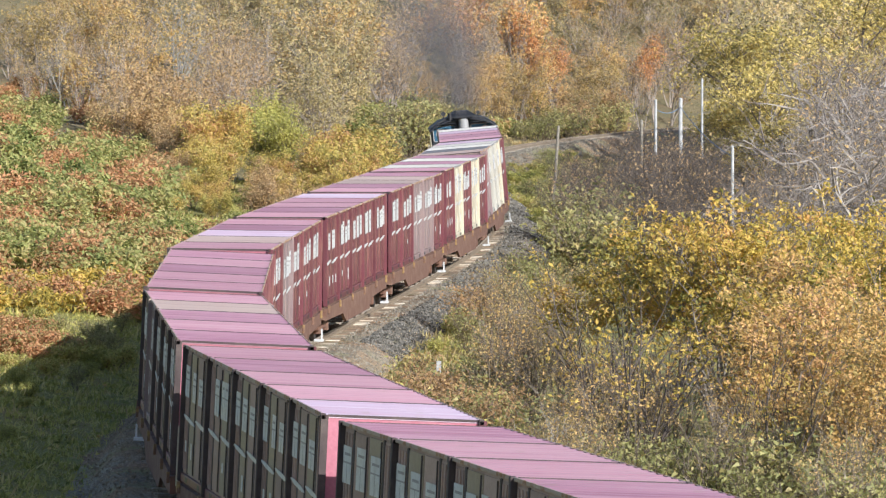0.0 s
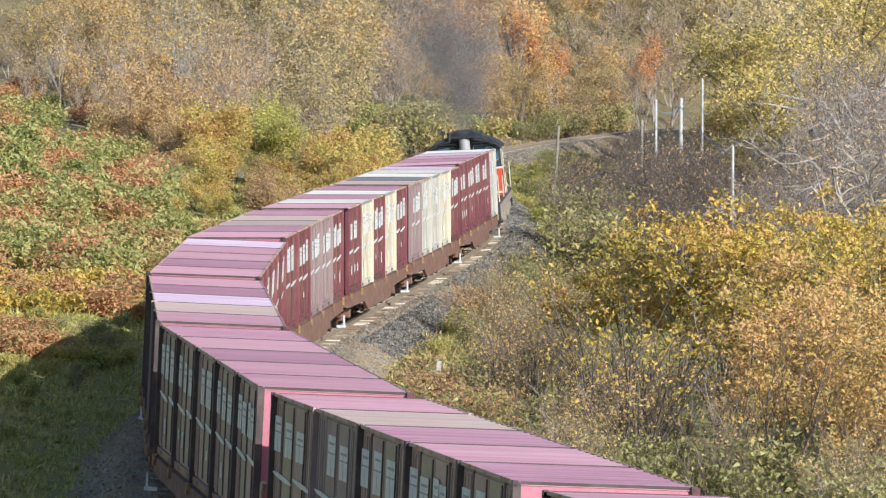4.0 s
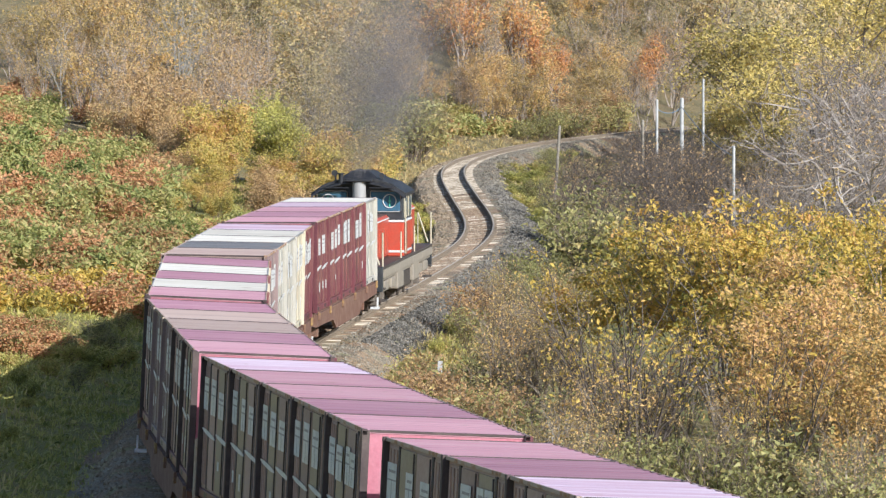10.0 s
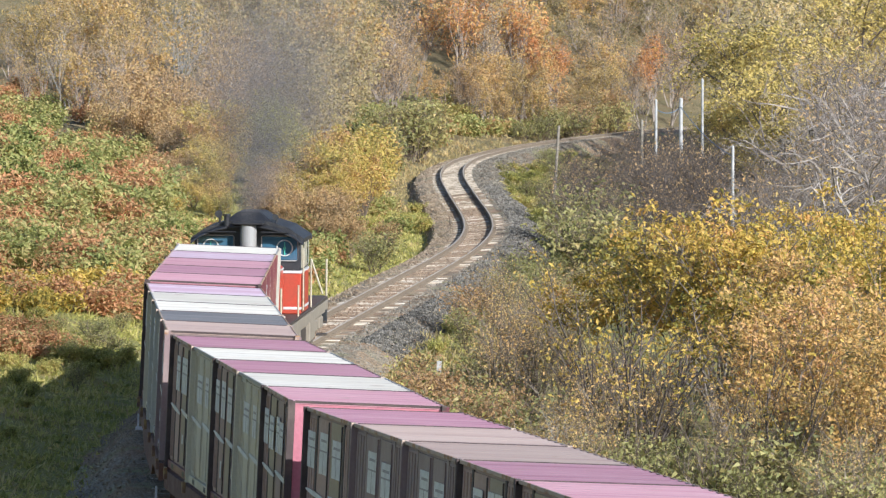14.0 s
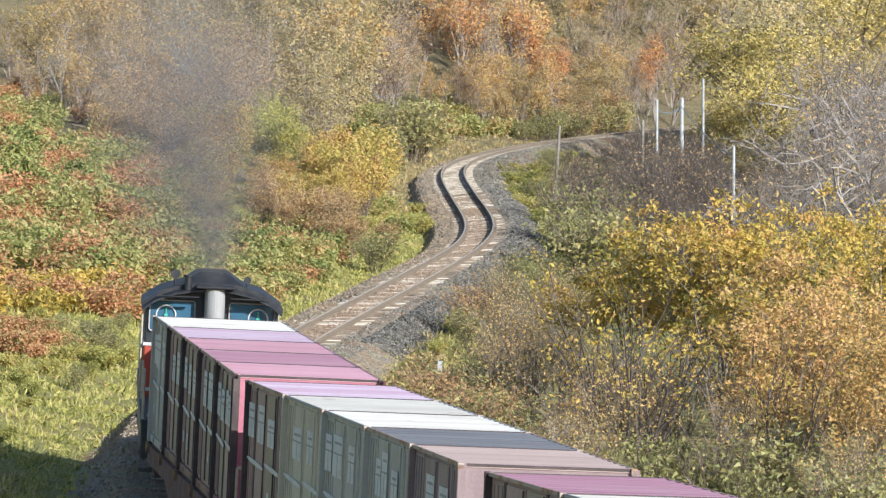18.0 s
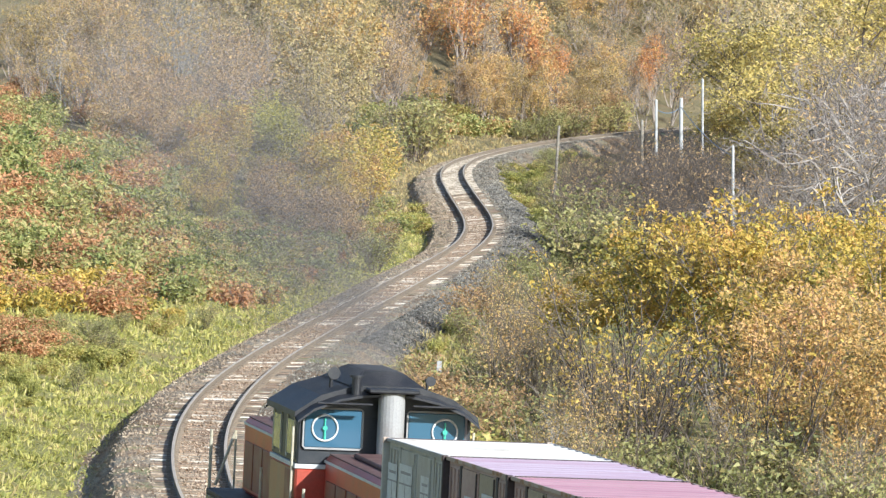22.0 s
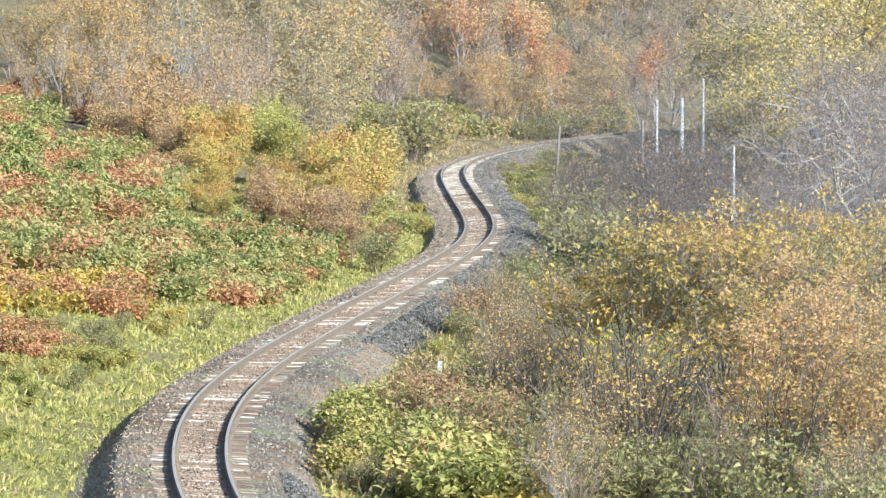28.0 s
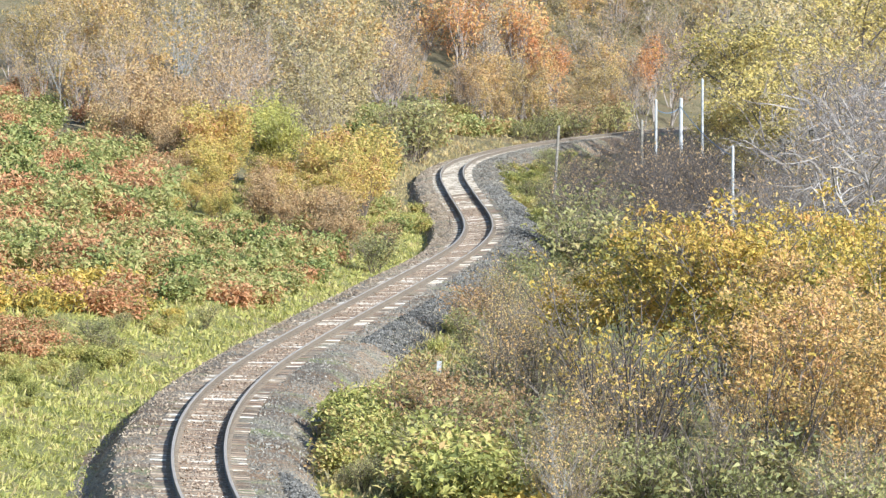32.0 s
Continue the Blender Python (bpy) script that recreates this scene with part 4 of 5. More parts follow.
def container(body, roof, end, seed, label):
    rs = random.Random(seed)
    t = thing("freight_container", label, "container", "freight containers on the train")
    hw, hl = 1.225, 1.857
    part("body", boxes((-hw + .05, hw - .05, -hl + .05, hl - .05, .16, 2.42), bev=.015), body, t)
    base = part("base_frame", boxes((-hw, hw, -hl, hl, .02, .17), bev=.01), body, t)
    for y in (-.95, .95):
        part("fork_pocket", boxes((-hw - .004, hw + .004, y - .17, y + .17, .05, .14)), BLACK, base, "dark fork-lift pocket")
    line = [(-hl, 2.41), (-hl, 2.448)]
    for k in range(9):
        y = -hl + .2 + k * (2 * hl - .4) / 8
        line += [(y - .085, 2.448), (y - .035, 2.461), (y + .035, 2.461), (y + .085, 2.448)]
    line += [(hl, 2.448), (hl, 2.41)]
    rb = bmesh.new()
    r0, r1 = [[rb.verts.new((x, y, z)) for y, z in line] for x in (-hw, hw)]
    for i in range(len(line)):
        j = (i + 1) % len(line)
        rb.faces.new((r0[i], r0[j], r1[j], r1[i]))
    rb.faces.new(r0), rb.faces.new(r1)
    bmesh.ops.recalc_face_normals(rb, faces=rb.faces)
    top = part("roof", rb, roof, t)
    for sy in (-1, 1):
        part("end_header", boxes((-hw + .06, hw - .06, sy * hl - .007, sy * hl + .007, 2.425, 2.464)), DARKPOST, top, "dark end header under the roof edge")
    for sx in (-1, 1):
        part("roof_rail", boxes((sx * hw - .016, sx * hw + .014, -hl, hl, 2.41, 2.466), bev=.006), LIGHTG if roof is R_WHITE else EDGE, t, "dusty edge rail")
    for sx in (-1, 1):
        for sy in (-1, 1):
            # left posts of maroon bodies are darkened in the paint to imitate shade
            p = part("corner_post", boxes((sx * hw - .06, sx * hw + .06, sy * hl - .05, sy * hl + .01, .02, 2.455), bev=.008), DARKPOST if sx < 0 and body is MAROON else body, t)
            part("corner_casting", boxes((sx * hw - .065, sx * hw + .022, sy * hl - .05, sy * hl + .012, 2.38, 2.474), bev=.008), DARKPOST if body is MAROON else EDGE, p)
    for sy in (-1, 1):
        e = part("end_wall", boxes((-hw + .06, hw - .06, min(sy * (hl - .05), sy * hl * .992), max(sy * (hl - .05), sy * hl * .992), .17, 2.41)), end, t)
        part("end_rib", boxes(*[(x - .05, x + .05, min(sy * hl * .99, sy * (hl + .012)), max(sy * hl * .99, sy * (hl + .012)), .25, 2.3) for x in (-.8, -.4, 0, .4, .8)]), end, e)
    for sx in (-1, 1):
        o = sx * (hw - .05)
        # maroon bodies get a browner left skin, shade painted in
        skin = SHADE_BROWN if sx < 0 and body is MAROON else body
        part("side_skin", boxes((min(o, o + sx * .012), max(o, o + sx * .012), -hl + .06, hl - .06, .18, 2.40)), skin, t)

        def slab(y0, y1, z0, z1, d0, d1):
            a, b = o + sx * d0, o + sx * d1
            return (min(a, b), max(a, b), y0, y1, z0, z1)
        for k, y in enumerate((-1.02, 0.0)):
            # doors on that painted-shade side alternate brown and olive
            d = part("side_door", boxes(slab(y + .03, y + .99, .22, 2.36, .012, .028), bev=.004), SHADE_OLIVE if skin is SHADE_BROWN and (k + seed) % 2 else skin, t)
            # left lock rods carry the same painted shade
            part("lock_rod", boxes(slab(y + .086, y + .114, .24, 2.34, .028, .05)), DARKPOST if skin is SHADE_BROWN else skin, d)
        for y in (-1.06, 1.06):
            # left door posts too: shade put into their paint
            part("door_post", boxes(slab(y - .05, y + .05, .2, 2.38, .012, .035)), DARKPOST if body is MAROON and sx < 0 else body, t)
        for y0, y1 in ((-1.72, -1.12), (1.12, 1.72)):
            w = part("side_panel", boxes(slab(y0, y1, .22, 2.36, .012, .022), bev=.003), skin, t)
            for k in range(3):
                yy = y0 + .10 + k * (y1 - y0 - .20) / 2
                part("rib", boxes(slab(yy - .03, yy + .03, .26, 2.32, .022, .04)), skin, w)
        plates = rs.choice([((-.97, -.42), (.06, .5)), ((-.95, -.3), (.1, .7)), ((.05, .5), (.56, .98), (-.8, -.3)), ((-.97, -.5), (-.45, -.05), (.3, .9)), ((.15, .95), (-.9, -.4))])
        for y0, y1 in plates:
            notice(t, slab, y0, y1, 1.52, 1.52 + rs.uniform(.45, .68), .0505)
        if rs.random() < .45:
            notice(t, slab, 1.14, 1.72, 1.56, 2.12, .041)
        for c0 in (-.92, .86):
            bm = bmesh.new()
            ol = [(c0 + .86 * math.cos(k * math.pi / 8), 1.17 + .05 * math.cos(k * math.pi / 8) + .042 * math.sin(k * math.pi / 8)) for k in range(16)]
            lo = [bm.verts.new((o + sx * .0505, p_, q_)) for p_, q_ in ol]
            hi = [bm.verts.new((o + sx * .055, p_, q_)) for p_, q_ in ol]
            bm.faces.new(lo), bm.faces.new(hi[::-1])
            for n_ in range(16):
                bm.faces.new((lo[n_], hi[n_], hi[(n_ + 1) % 16], lo[(n_ + 1) % 16]))
            bmesh.ops.recalc_face_normals(bm, faces=bm.faces)
            part("swoosh", bm, WHITE, t, "white lens-shaped mark")
        for y0 in (-1.3, -.5, .45, 1.3):
            if rs.random() < .4:
                part("small_plate", boxes(slab(y0 - .1, y0 + .1, .45 + rs.uniform(0, .2), .78, .041, .046)), WHITE, t, "small white plate")
    return t


BOXES = {
    "m": lambda: container(MAROON, R_MAUVE, SALMON, 1, "maroon steel freight container with a faded mauve roof"),
    "p": lambda: container(MAROON, R_PINK, SALMON, 2, "maroon steel freight container with a sun-bleached pink roof"),
    "l": lambda: container(MAROON, R_LILAC, SALMON, 3, "maroon steel freight container with a pale lilac roof"),
    "M": lambda: container(MAROON, R_MAUVE, SALMON, 11, "maroon steel freight container with a streaked mauve roof"),
    "P": lambda: container(MAROON, R_PINK, SALMON, 12, "maroon steel freight container with a worn pink roof"),
    "L": lambda: container(MAROON, R_LILAC, SALMON, 15, "maroon steel freight container with a pale lilac roof"),
    "n": lambda: container(MAROON, R_PINK, SALMON, 18, "maroon steel freight container with a worn pink roof"),
    "t": lambda: container(GREYM, R_TAN, GREYM, 4, "weathered grey-brown freight container with a dusty tan roof"),
    "w": lambda: container(IVORY, R_WHITE, IVORY, 5, "ivory freight container with a white roof"),
    "g": lambda: container(GREYP, R_WHITE, GREYP, 6, "pale grey freight container with a white roof"),
    "k": lambda: container(GREYP, R_GREY, GREYP, 7, "pale grey freight container with a dark grey roof"),
}
# loads, from the locomotive on: far to near on each wagon
LOADS = ["glpMP", "Lwgkt", "MwmwP", "mttMp", "LpnmP", "pMltn", "mpMnP", "ntmPm", "pMnpL", "mnPMt", "PmlpM"]


def wagon():
    t = thing("container_wagon", "rusty brown flat wagon carrying five containers", "wagon", "container wagons of the train")
    fr = part("underframe", boxes((-.45, .45, -9.3, 9.3, .72, .92), (-1.2, 1.2, -9.4, -9.1, .75, 1.0), (-1.2, 1.2, 9.1, 9.4, .75, 1.0), bev=.01), RUST, t)
    part("deck", boxes((-1.18, 1.18, -9.4, 9.4, .93, 1.09), bev=.01), RUST, t)
    for sx in (-1, 1):
        bm = bmesh.new()
        pr_ = [(-9.4, 1.07), (9.4, 1.07), (9.4, .74), (4.6, .70), (3.6, .42), (-3.6, .42), (-4.6, .70), (-9.4, .74)]
        a = [bm.verts.new((sx * 1.19, y, z)) for y, z in pr_]
        b = [bm.verts.new((sx * 1.27, y, z)) for y, z in pr_]
        bm.faces.new(a), bm.faces.new(b[::-1])
        for i in range(len(a)):
            bm.faces.new((a[i], b[i], b[(i + 1) % 8], a[(i + 1) % 8]))
        bmesh.ops.recalc_face_normals(bm, faces=bm.faces)
        sill = part("side_sill", bm, RUST, t)
        for y in (-9, -5.65, -1.88, 1.88, 5.65, 9):
            part("container_lock", boxes((min(sx * 1.27, sx * 1.33), max(sx * 1.27, sx * 1.33), y - .08, y + .08, .92, 1.13), bev=.01), LATCH, sill, "rusty yellow container lock")
    for yb in (-7.1, 7.1):
        bg = part("bogie", boxes((-.8, .8, yb - .15, yb + .15, .42, .62)), STEEL, t)
        for sx in (-1, 1):
            part("bogie_side", boxes((min(sx * .80, sx * .96), max(sx * .80, sx * .96), yb - 1.25, yb + 1.25, .40, .60), (min(sx * .78, sx * 1.0), max(sx * .78, sx * 1.0), yb - 1.08, yb - .82, .30, .56),
                                      (min(sx * .78, sx * 1.0), max(sx * .78, sx * 1.0), yb + .82, yb + 1.08, .30, .56), bev=.02), RUST, bg)
            for ya in (-.95, .95):
                part("wheel", rods(((sx * .50, yb + ya, .405), (sx * .63, yb + ya, .405), .405), n=20), STEEL, bg)
    for sy in (-1, 1):
        part("coupler", boxes((-.13, .13, min(sy * 9.3, sy * 10.15), max(sy * 9.3, sy * 10.15), .74, .98), bev=.02), STEEL, t)
        part("end_rail", rods(((sy * 1.15, sy * 9.45, .9), (sy * 1.15, sy * 9.45, 2.0), .025), ((sy * .75, sy * 9.45, .9), (sy * .75, sy * 9.45, 2.0), .025),
                              ((sy * 1.15, sy * 9.45, 2.0), (sy * .75, sy * 9.45, 2.0), .025)), CREAM, t, "cream end handrail")
        part("step", boxes((min(sy * 1.1, sy * 1.35), max(sy * 1.1, sy * 1.35), sy * 9.3 - .15, sy * 9.3 + .15, .28, .34), (min(sy * 1.28, sy * 1.32), max(sy * 1.28, sy * 1.32), sy * 9.3 - .06, sy * 9.3 + .06, .3, .62)),
             WHITE, t, "white shunter's step")
    return t


def locomotive():
    t = thing("diesel_locomotive", "red centre-cab diesel locomotive with dark grey cab top pushing the train", "locomotive")
    part("frame", boxes((-1.35, 1.35, -8.3, 8.3, 1.05, 1.42), bev=.02), DUSTY, t)
    part("walkway", boxes((-1.42, 1.42, -8.35, 8.35, 1.42, 1.50), bev=.01), STEEL, t, "dark grimy walkway")
    for sx in (-1, 1):
        # left sill ochre, right sill grey-brown
        part("side_sill", boxes((min(sx * 1.36, sx * 1.43), max(sx * 1.36, sx * 1.43), -8.3, 8.3, 1.16, 1.40), bev=.01), OCHRE_SILL if sx < 0 else DUSTY, t, "yellowish ochre sill" if sx < 0 else "dusty grey-brown sill")
        part("battery_box", boxes((min(sx * .9, sx * 1.41), max(sx * .9, sx * 1.41), -3.6, -1.7, .62, 1.40), bev=.03), DUSTY, t, "dusty grey battery box")
        part("battery_box", boxes((min(sx * .9, sx * 1.41), max(sx * .9, sx * 1.41), 1.7, 3.6, .62, 1.40), bev=.03), DUSTY, t, "dusty grey battery box")
        for y0 in (-7.4, -5.2, 4.0, 6.1):
            part("equipment_box", boxes((min(sx * 1.0, sx * 1.36), max(sx * 1.0, sx * 1.36), y0, y0 + 1.3, .72, 1.02), bev=.03), DUSTY, t)
        part("fuel_tank", boxes((min(sx * .5, sx * 1.3), max(sx * .5, sx * 1.3), -2.2, 2.2, .5, 1.05), bev=.05), STEEL, t)
    # hoods
    for sy in (-1, 1):
        a, b = sorted((sy * 1.36, sy * 7.6))
        hd = part("hood", boxes((-.92, .92, a, b, 1.5, 2.78), bev=.07), REDP, t, "red engine hood")
        part("hood_stripe", boxes((-.935, .935, a + .02, b - .02, 2.66, 2.70)), WHITE, hd, "white band round the hood")
        part("hood_top", boxes((-.86, .86, a + .06, b - .06, 2.776, 2.80), bev=.008), HOODTOP, hd, "dusty maroon hood top")
        part("radiator_roof", boxes((-.6, .6, a + 2.2, b - .8, 2.798, 2.87), bev=.02), HOODTOP, hd, "dusty maroon radiator cover")
        for k in range(5):
            y = a + .8 + k * 1.05
            for sx in (-1, 1):
                # left doors take a duller red that paints in the shaded side
                part("hood_door", boxes((min(sx * .92, sx * .945), max(sx * .92, sx * .945), y, y + .92, 1.62, 2.4), bev=.008), DUSTY_SHADE_RED if sx < 0 else REDP, hd)
        e = sy * 7.6
        part("front_grille", boxes((-.7, .7, min(e, e + sy * .03), max(e, e + sy * .03), 1.8, 2.6)), SLATE, hd)
        for sx in (-1, 1):
            part("headlight", rods(((sx * .55, e, 2.62), (sx * .55, e + sy * .12, 2.62), .11), n=14), LIGHTG, hd)
        part("buffer_beam", boxes((-1.4, 1.4, min(sy * 8.3, sy * 8.5), max(sy * 8.3, sy * 8.5), .75, 1.5), bev=.02), SLATE, t)
        part("coupler", boxes((-.13, .13, min(sy * 8.4, sy * 8.95), max(sy * 8.4, sy * 8.95), .74, .98), bev=.02), STEEL, t)
        for sx in (-1, 1):
            x = sx * 1.38
            part("corner_handrail", rods(((x, sy * 8.3, 1.5), (x, sy * 8.3, 2.5), .028), ((x - .42 * sx, sy * 8.3, 2.5), (x - .1 * sx, sy * 8.3, 1.55), .026), ((x - .42 * sx, sy * 8.3, 2.5), (x - .42 * sx, sy * 8.3, 1.5), .02)), CREAM, t, "cream handrail")
            part("cab_handrail", rods(((x, sy * 2.3, 1.5), (x, sy * 2.3, 2.3), .026)), CREAM, t, "cream handrail")
            part("cab_step", boxes((min(sx * 1.15, sx * 1.42), max(sx * 1.15, sx * 1.42), sy * 7.9 - .25, sy * 7.9 + .25, .45, .5), (min(sx * 1.15, sx * 1.42), max(sx * 1.15, sx * 1.42), sy * 7.9 - .25, sy * 7.9 + .25, .8, .85)), STEEL, t)
    # cab
    part("cab_lower", boxes((-1.38, 1.38, -1.35, 1.35, 1.5, 2.56), bev=.03), REDP, t, "red lower cab")
    part("cab_foot_stripe", boxes((-1.39, 1.39, -1.36, 1.36, 1.62, 1.69), bev=.005), WHITE, t, "white band at the cab foot")
    # left side only: thin panel that paints the cab's shaded tone
    part("cab_side_panel", boxes((-1.395, -1.381, -1.25, 1.25, 1.72, 2.52)), TANRED, t, "orange-tan cab side with shade in its paint")
    part("cab_stripe", boxes((-1.395, 1.395, -1.365, 1.365, 2.55, 2.62), bev=.005), WHITE, t, "white band round the cab")
    part("cab_upper", boxes((-1.37, 1.37, -1.34, 1.34, 2.61, 3.40), bev=.03), SLATE, t, "dark grey upper cab")
    bm = bmesh.new()
    arc = [(-1.46, 3.36), (-1.45, 3.45), (-1.05, 3.72), (-.5, 3.89), (.5, 3.89), (1.05, 3.72), (1.45, 3.45), (1.46, 3.36), (1.0, 3.62), (.48, 3.80), (-.48, 3.80), (-1.0, 3.62)]
    n_ = len(arc)
    f0, f1 = [bm.verts.new((x, -1.52, z)) for x, z in arc], [bm.verts.new((x, 1.52, z)) for x, z in arc]
    for i in range(n_):
        j = (i + 1) % n_
        bm.faces.new((f0[i], f0[j], f1[j], f1[i]))
    bm.faces.new(f0), bm.faces.new(f1)
    bmesh.ops.triangulate(bm, faces=[f for f in bm.faces if len(f.verts) > 4])
    bmesh.ops.recalc_face_normals(bm, faces=bm.faces)
    rf = part("cab_roof", bm, BLACK, t, "black hipped cab roof")
    for sy in (-1, 1):
        bm = bmesh.new()
        rim = [(-1.45, 3.33), (-1.2, 3.52), (-.8, 3.68), (-.4, 3.76), (0, 3.78), (.4, 3.76), (.8, 3.68), (1.2, 3.52), (1.45, 3.33)]
        rows_ = [[bm.verts.new((x * k, sy * y, z + dz)) for x, z in rim] for y, dz, k in ((1.5, .05, 1), (1.78, 0, .99), (1.78, -.04, .99), (1.5, 0, 1))]
        for r_ in range(4):
            for c_ in range(8):
                bm.faces.new((rows_[r_][c_], rows_[r_][c_ + 1], rows_[(r_ + 1) % 4][c_ + 1], rows_[(r_ + 1) % 4][c_]))
        bmesh.ops.recalc_face_normals(bm, faces=bm.faces)
        part("visor", bm, BLACK, rf, "black sun visor over the windows")
    part("gable", boxes((-1.2, 1.2, -1.335, 1.335, 3.36, 3.60), (-.85, .85, -1.335, 1.335, 3.58, 3.74)), SLATE, t)
    bm = bmesh.new()
    lo = [bm.verts.new(p) for p in ((-.62, -1.5, 3.86), (.62, -1.5, 3.86), (.62, 1.5, 3.86), (-.62, 1.5, 3.86))]
    hi = [bm.verts.new(p) for p in ((-.3, -.9, 4.1), (.3, -.9, 4.1), (.3, .9, 4.1), (-.3, .9, 4.1))]
    bm.faces.new(lo), bm.faces.new(hi)
    for i in range(4):
        bm.faces.new((lo[i], lo[(i + 1) % 4], hi[(i + 1) % 4], hi[i]))
    bmesh.ops.recalc_face_normals(bm, faces=bm.faces)
    bmesh.ops.bevel(bm, geom=list(bm.edges), offset=.03, segments=2, affect="EDGES")
    part("roof_hump", bm, BLACK, rf, "black ventilator hump")
    part("vent_pipe", rods(((-.52, -1.62, 3.70), (-.52, -1.62, 4.02), .075), ((-.52, -1.62, 4.02), (-.52, -1.62, 4.06), .11), n=14), BLACK, rf)
    part("horn", rods(((-.78, -.5, 4.02), (-.78, -1.0, 4.04), .035, .10), ((-.78, -.7, 3.72), (-.78, -.7, 4.02), .03), n=12), BLACK, rf)
    part("horn", rods(((.70, -.9, 3.98), (.70, -1.35, 3.99), .03, .08), ((.70, -1.0, 3.72), (.70, -1.0, 3.98), .025), n=12), BLACK, rf)
    part("smoke_hood", boxes((-.36, .44, -1.95, -1.3, 3.80, 3.87), bev=.02), BLACK, rf)
    for x0, x1 in ((-1.15, -.28), (.36, 1.15)):
        part("rain_strip", boxes((x0, x1, -1.83, -1.75, 3.60, 3.63), bev=.008), BLACK, rf)
    for sy in (-1, 1):
        part("exhaust_pipe", rods(((.04, sy * 1.68, 2.6), (.04, sy * 1.68, 3.80), .21), n=24), LIGHTG, t, "pale grey exhaust pipe")
        for sx in (-1, 1):
            f = sy * 1.34
            part("window_frame", boxes((min(sx * .34, sx * 1.30), max(sx * .34, sx * 1.30), min(f, f + sy * .03), max(f, f + sy * .03), 2.86, 3.52), bev=.05), LIGHTG, t, "pale rubber window gasket")
            w = part("cab_window", boxes((min(sx * .37, sx * 1.27), max(sx * .37, sx * 1.27), min(f, f + sy * .036), max(f, f + sy * .036), 2.89, 3.49), bev=.016), GLASS, t, "bluish cab window")
            bm = bmesh.new()
            n, R, r = 28, .20, .017
            cx, cz, cy = sx * .95, 3.20, f + sy * .05
            vs = [[bm.verts.new((cx + (R + r * math.cos(v)) * math.cos(u), cy + r * math.sin(v), cz + (R + r * math.cos(v)) * math.sin(u))) for v in [k * math.pi / 3 for k in range(6)]] for u in
                  [k * 2 * math.pi / n for k in range(n)]]
            for i in range(n):
                for k in range(6):
                    bm.faces.new((vs[i][k], vs[(i + 1) % n][k], vs[(i + 1) % n][(k + 1) % 6], vs[i][(k + 1) % 6]))
            part("clear_view_ring", bm, WHITE, w, "white ring of the spinning window")
            part("clear_view_hub", rods(((cx, f + sy * .03, cz), (cx, f + sy * .08, cz), .04), ((cx, f + sy * .05, cz), (cx, f + sy * .05, cz - .18), .02), ((cx, f + sy * .05, cz), (cx, f + sy * .05, cz + .15), .015), n=10),
                 GREEN_LAMP, w, "green hub and arm")
    for sx in (-1, 1):
        f = sx * 1.37
        for y0, y1 in ((-1.1, -.35), (.35, 1.1)):
            part("side_window", boxes((min(f, f + sx * .02), max(f, f + sx * .02), y0, y1, 2.74, 3.28)), GLASS, t)
            for yf in (y0 - .06, y1):
                part("side_window_frame", boxes((min(f, f + sx * .025), max(f, f + sx * .025), yf, yf + .06, 2.68, 3.34)), CREAM, t)
        part("cab_door", boxes((min(sx * 1.38, sx * 1.405), max(sx * 1.38, sx * 1.405), -1.2, -.4, 1.55, 2.5), bev=.006), DUSTY_SHADE_RED, t)
        part("door_rail", rods(((sx * 1.43, -1.27, 1.6), (sx * 1.43, -1.27, 3.2), .02), n=8), CREAM, t)
    for yb in (-6.0, 0.0, 6.0):
        bg = part("bogie", boxes((-.8, .8, yb - .15, yb + .15, .42, .62)), STEEL, t)
        for sx in (-1, 1):
            part("bogie_side", boxes((min(sx * .80, sx * 1.05), max(sx * .80, sx * 1.05), yb - 1.5, yb + 1.5, .42, .68), (min(sx * .8, sx * 1.1), max(sx * .8, sx * 1.1), yb - 1.25, yb - .85, .28, .62),
                                      (min(sx * .8, sx * 1.1), max(sx * .8, sx * 1.1), yb + .85, yb + 1.25, .28, .62), bev=.02), GRIME, bg)
            for ya in (-1.05, 1.05):
                part("wheel", rods(((sx * .50, yb + ya, .43), (sx * .63, yb + ya, .43), .43), n=20), STEEL, bg)
    return t


# station of each vehicle's middle at 13 s
LOCO_S = 78.4
W0_S = 60.15
PITCH = 20.335
loco = locomotive()
first, train, freight, made = wagon(), [], [], {}
for w, load in enumerate(LOADS):
    ob = first if w == 0 else copy_thing(first, Matrix())
    train.append((ob, W0_S - w * PITCH))
    for i, c in enumerate(load):
        if c not in made:
            made[c] = BOXES[c]()
            box_ = made[c]
        else:
            box_ = copy_thing(made[c], Matrix())
        freight.append((box_, W0_S - w * PITCH, (2 - i) * 3.76))

# ------------------------------------------------------------------ sleepers
def sleeper_mesh():
    bm = boxes((-1.05, 1.05, -.11, .11, -.30, -.144), bev=.02)
    me = bpy.data.meshes.new("sleeper")
    bm.to_mesh(me)
    bm.free()
    me.materials.append(CONCRETE)
    return me


sl = sleeper_mesh()
sr = random.Random(9)
near = [12 + .66 * k for k in range(296)]
for s in near:
    o = part("sleeper", sl, None, track)
    p = on_track(s)
    hd, th = float(np.interp(s, SS, HEAD)), float(cant(s))
    o.matrix_basis = Matrix.Translation(Vector(p) + Vector((0, 0, sr.uniform(-.026, .006)))) @ Matrix.Rotation(hd + sr.uniform(-.01, .01), 4, "Z") @ Matrix.Rotation(th, 4, "Y")
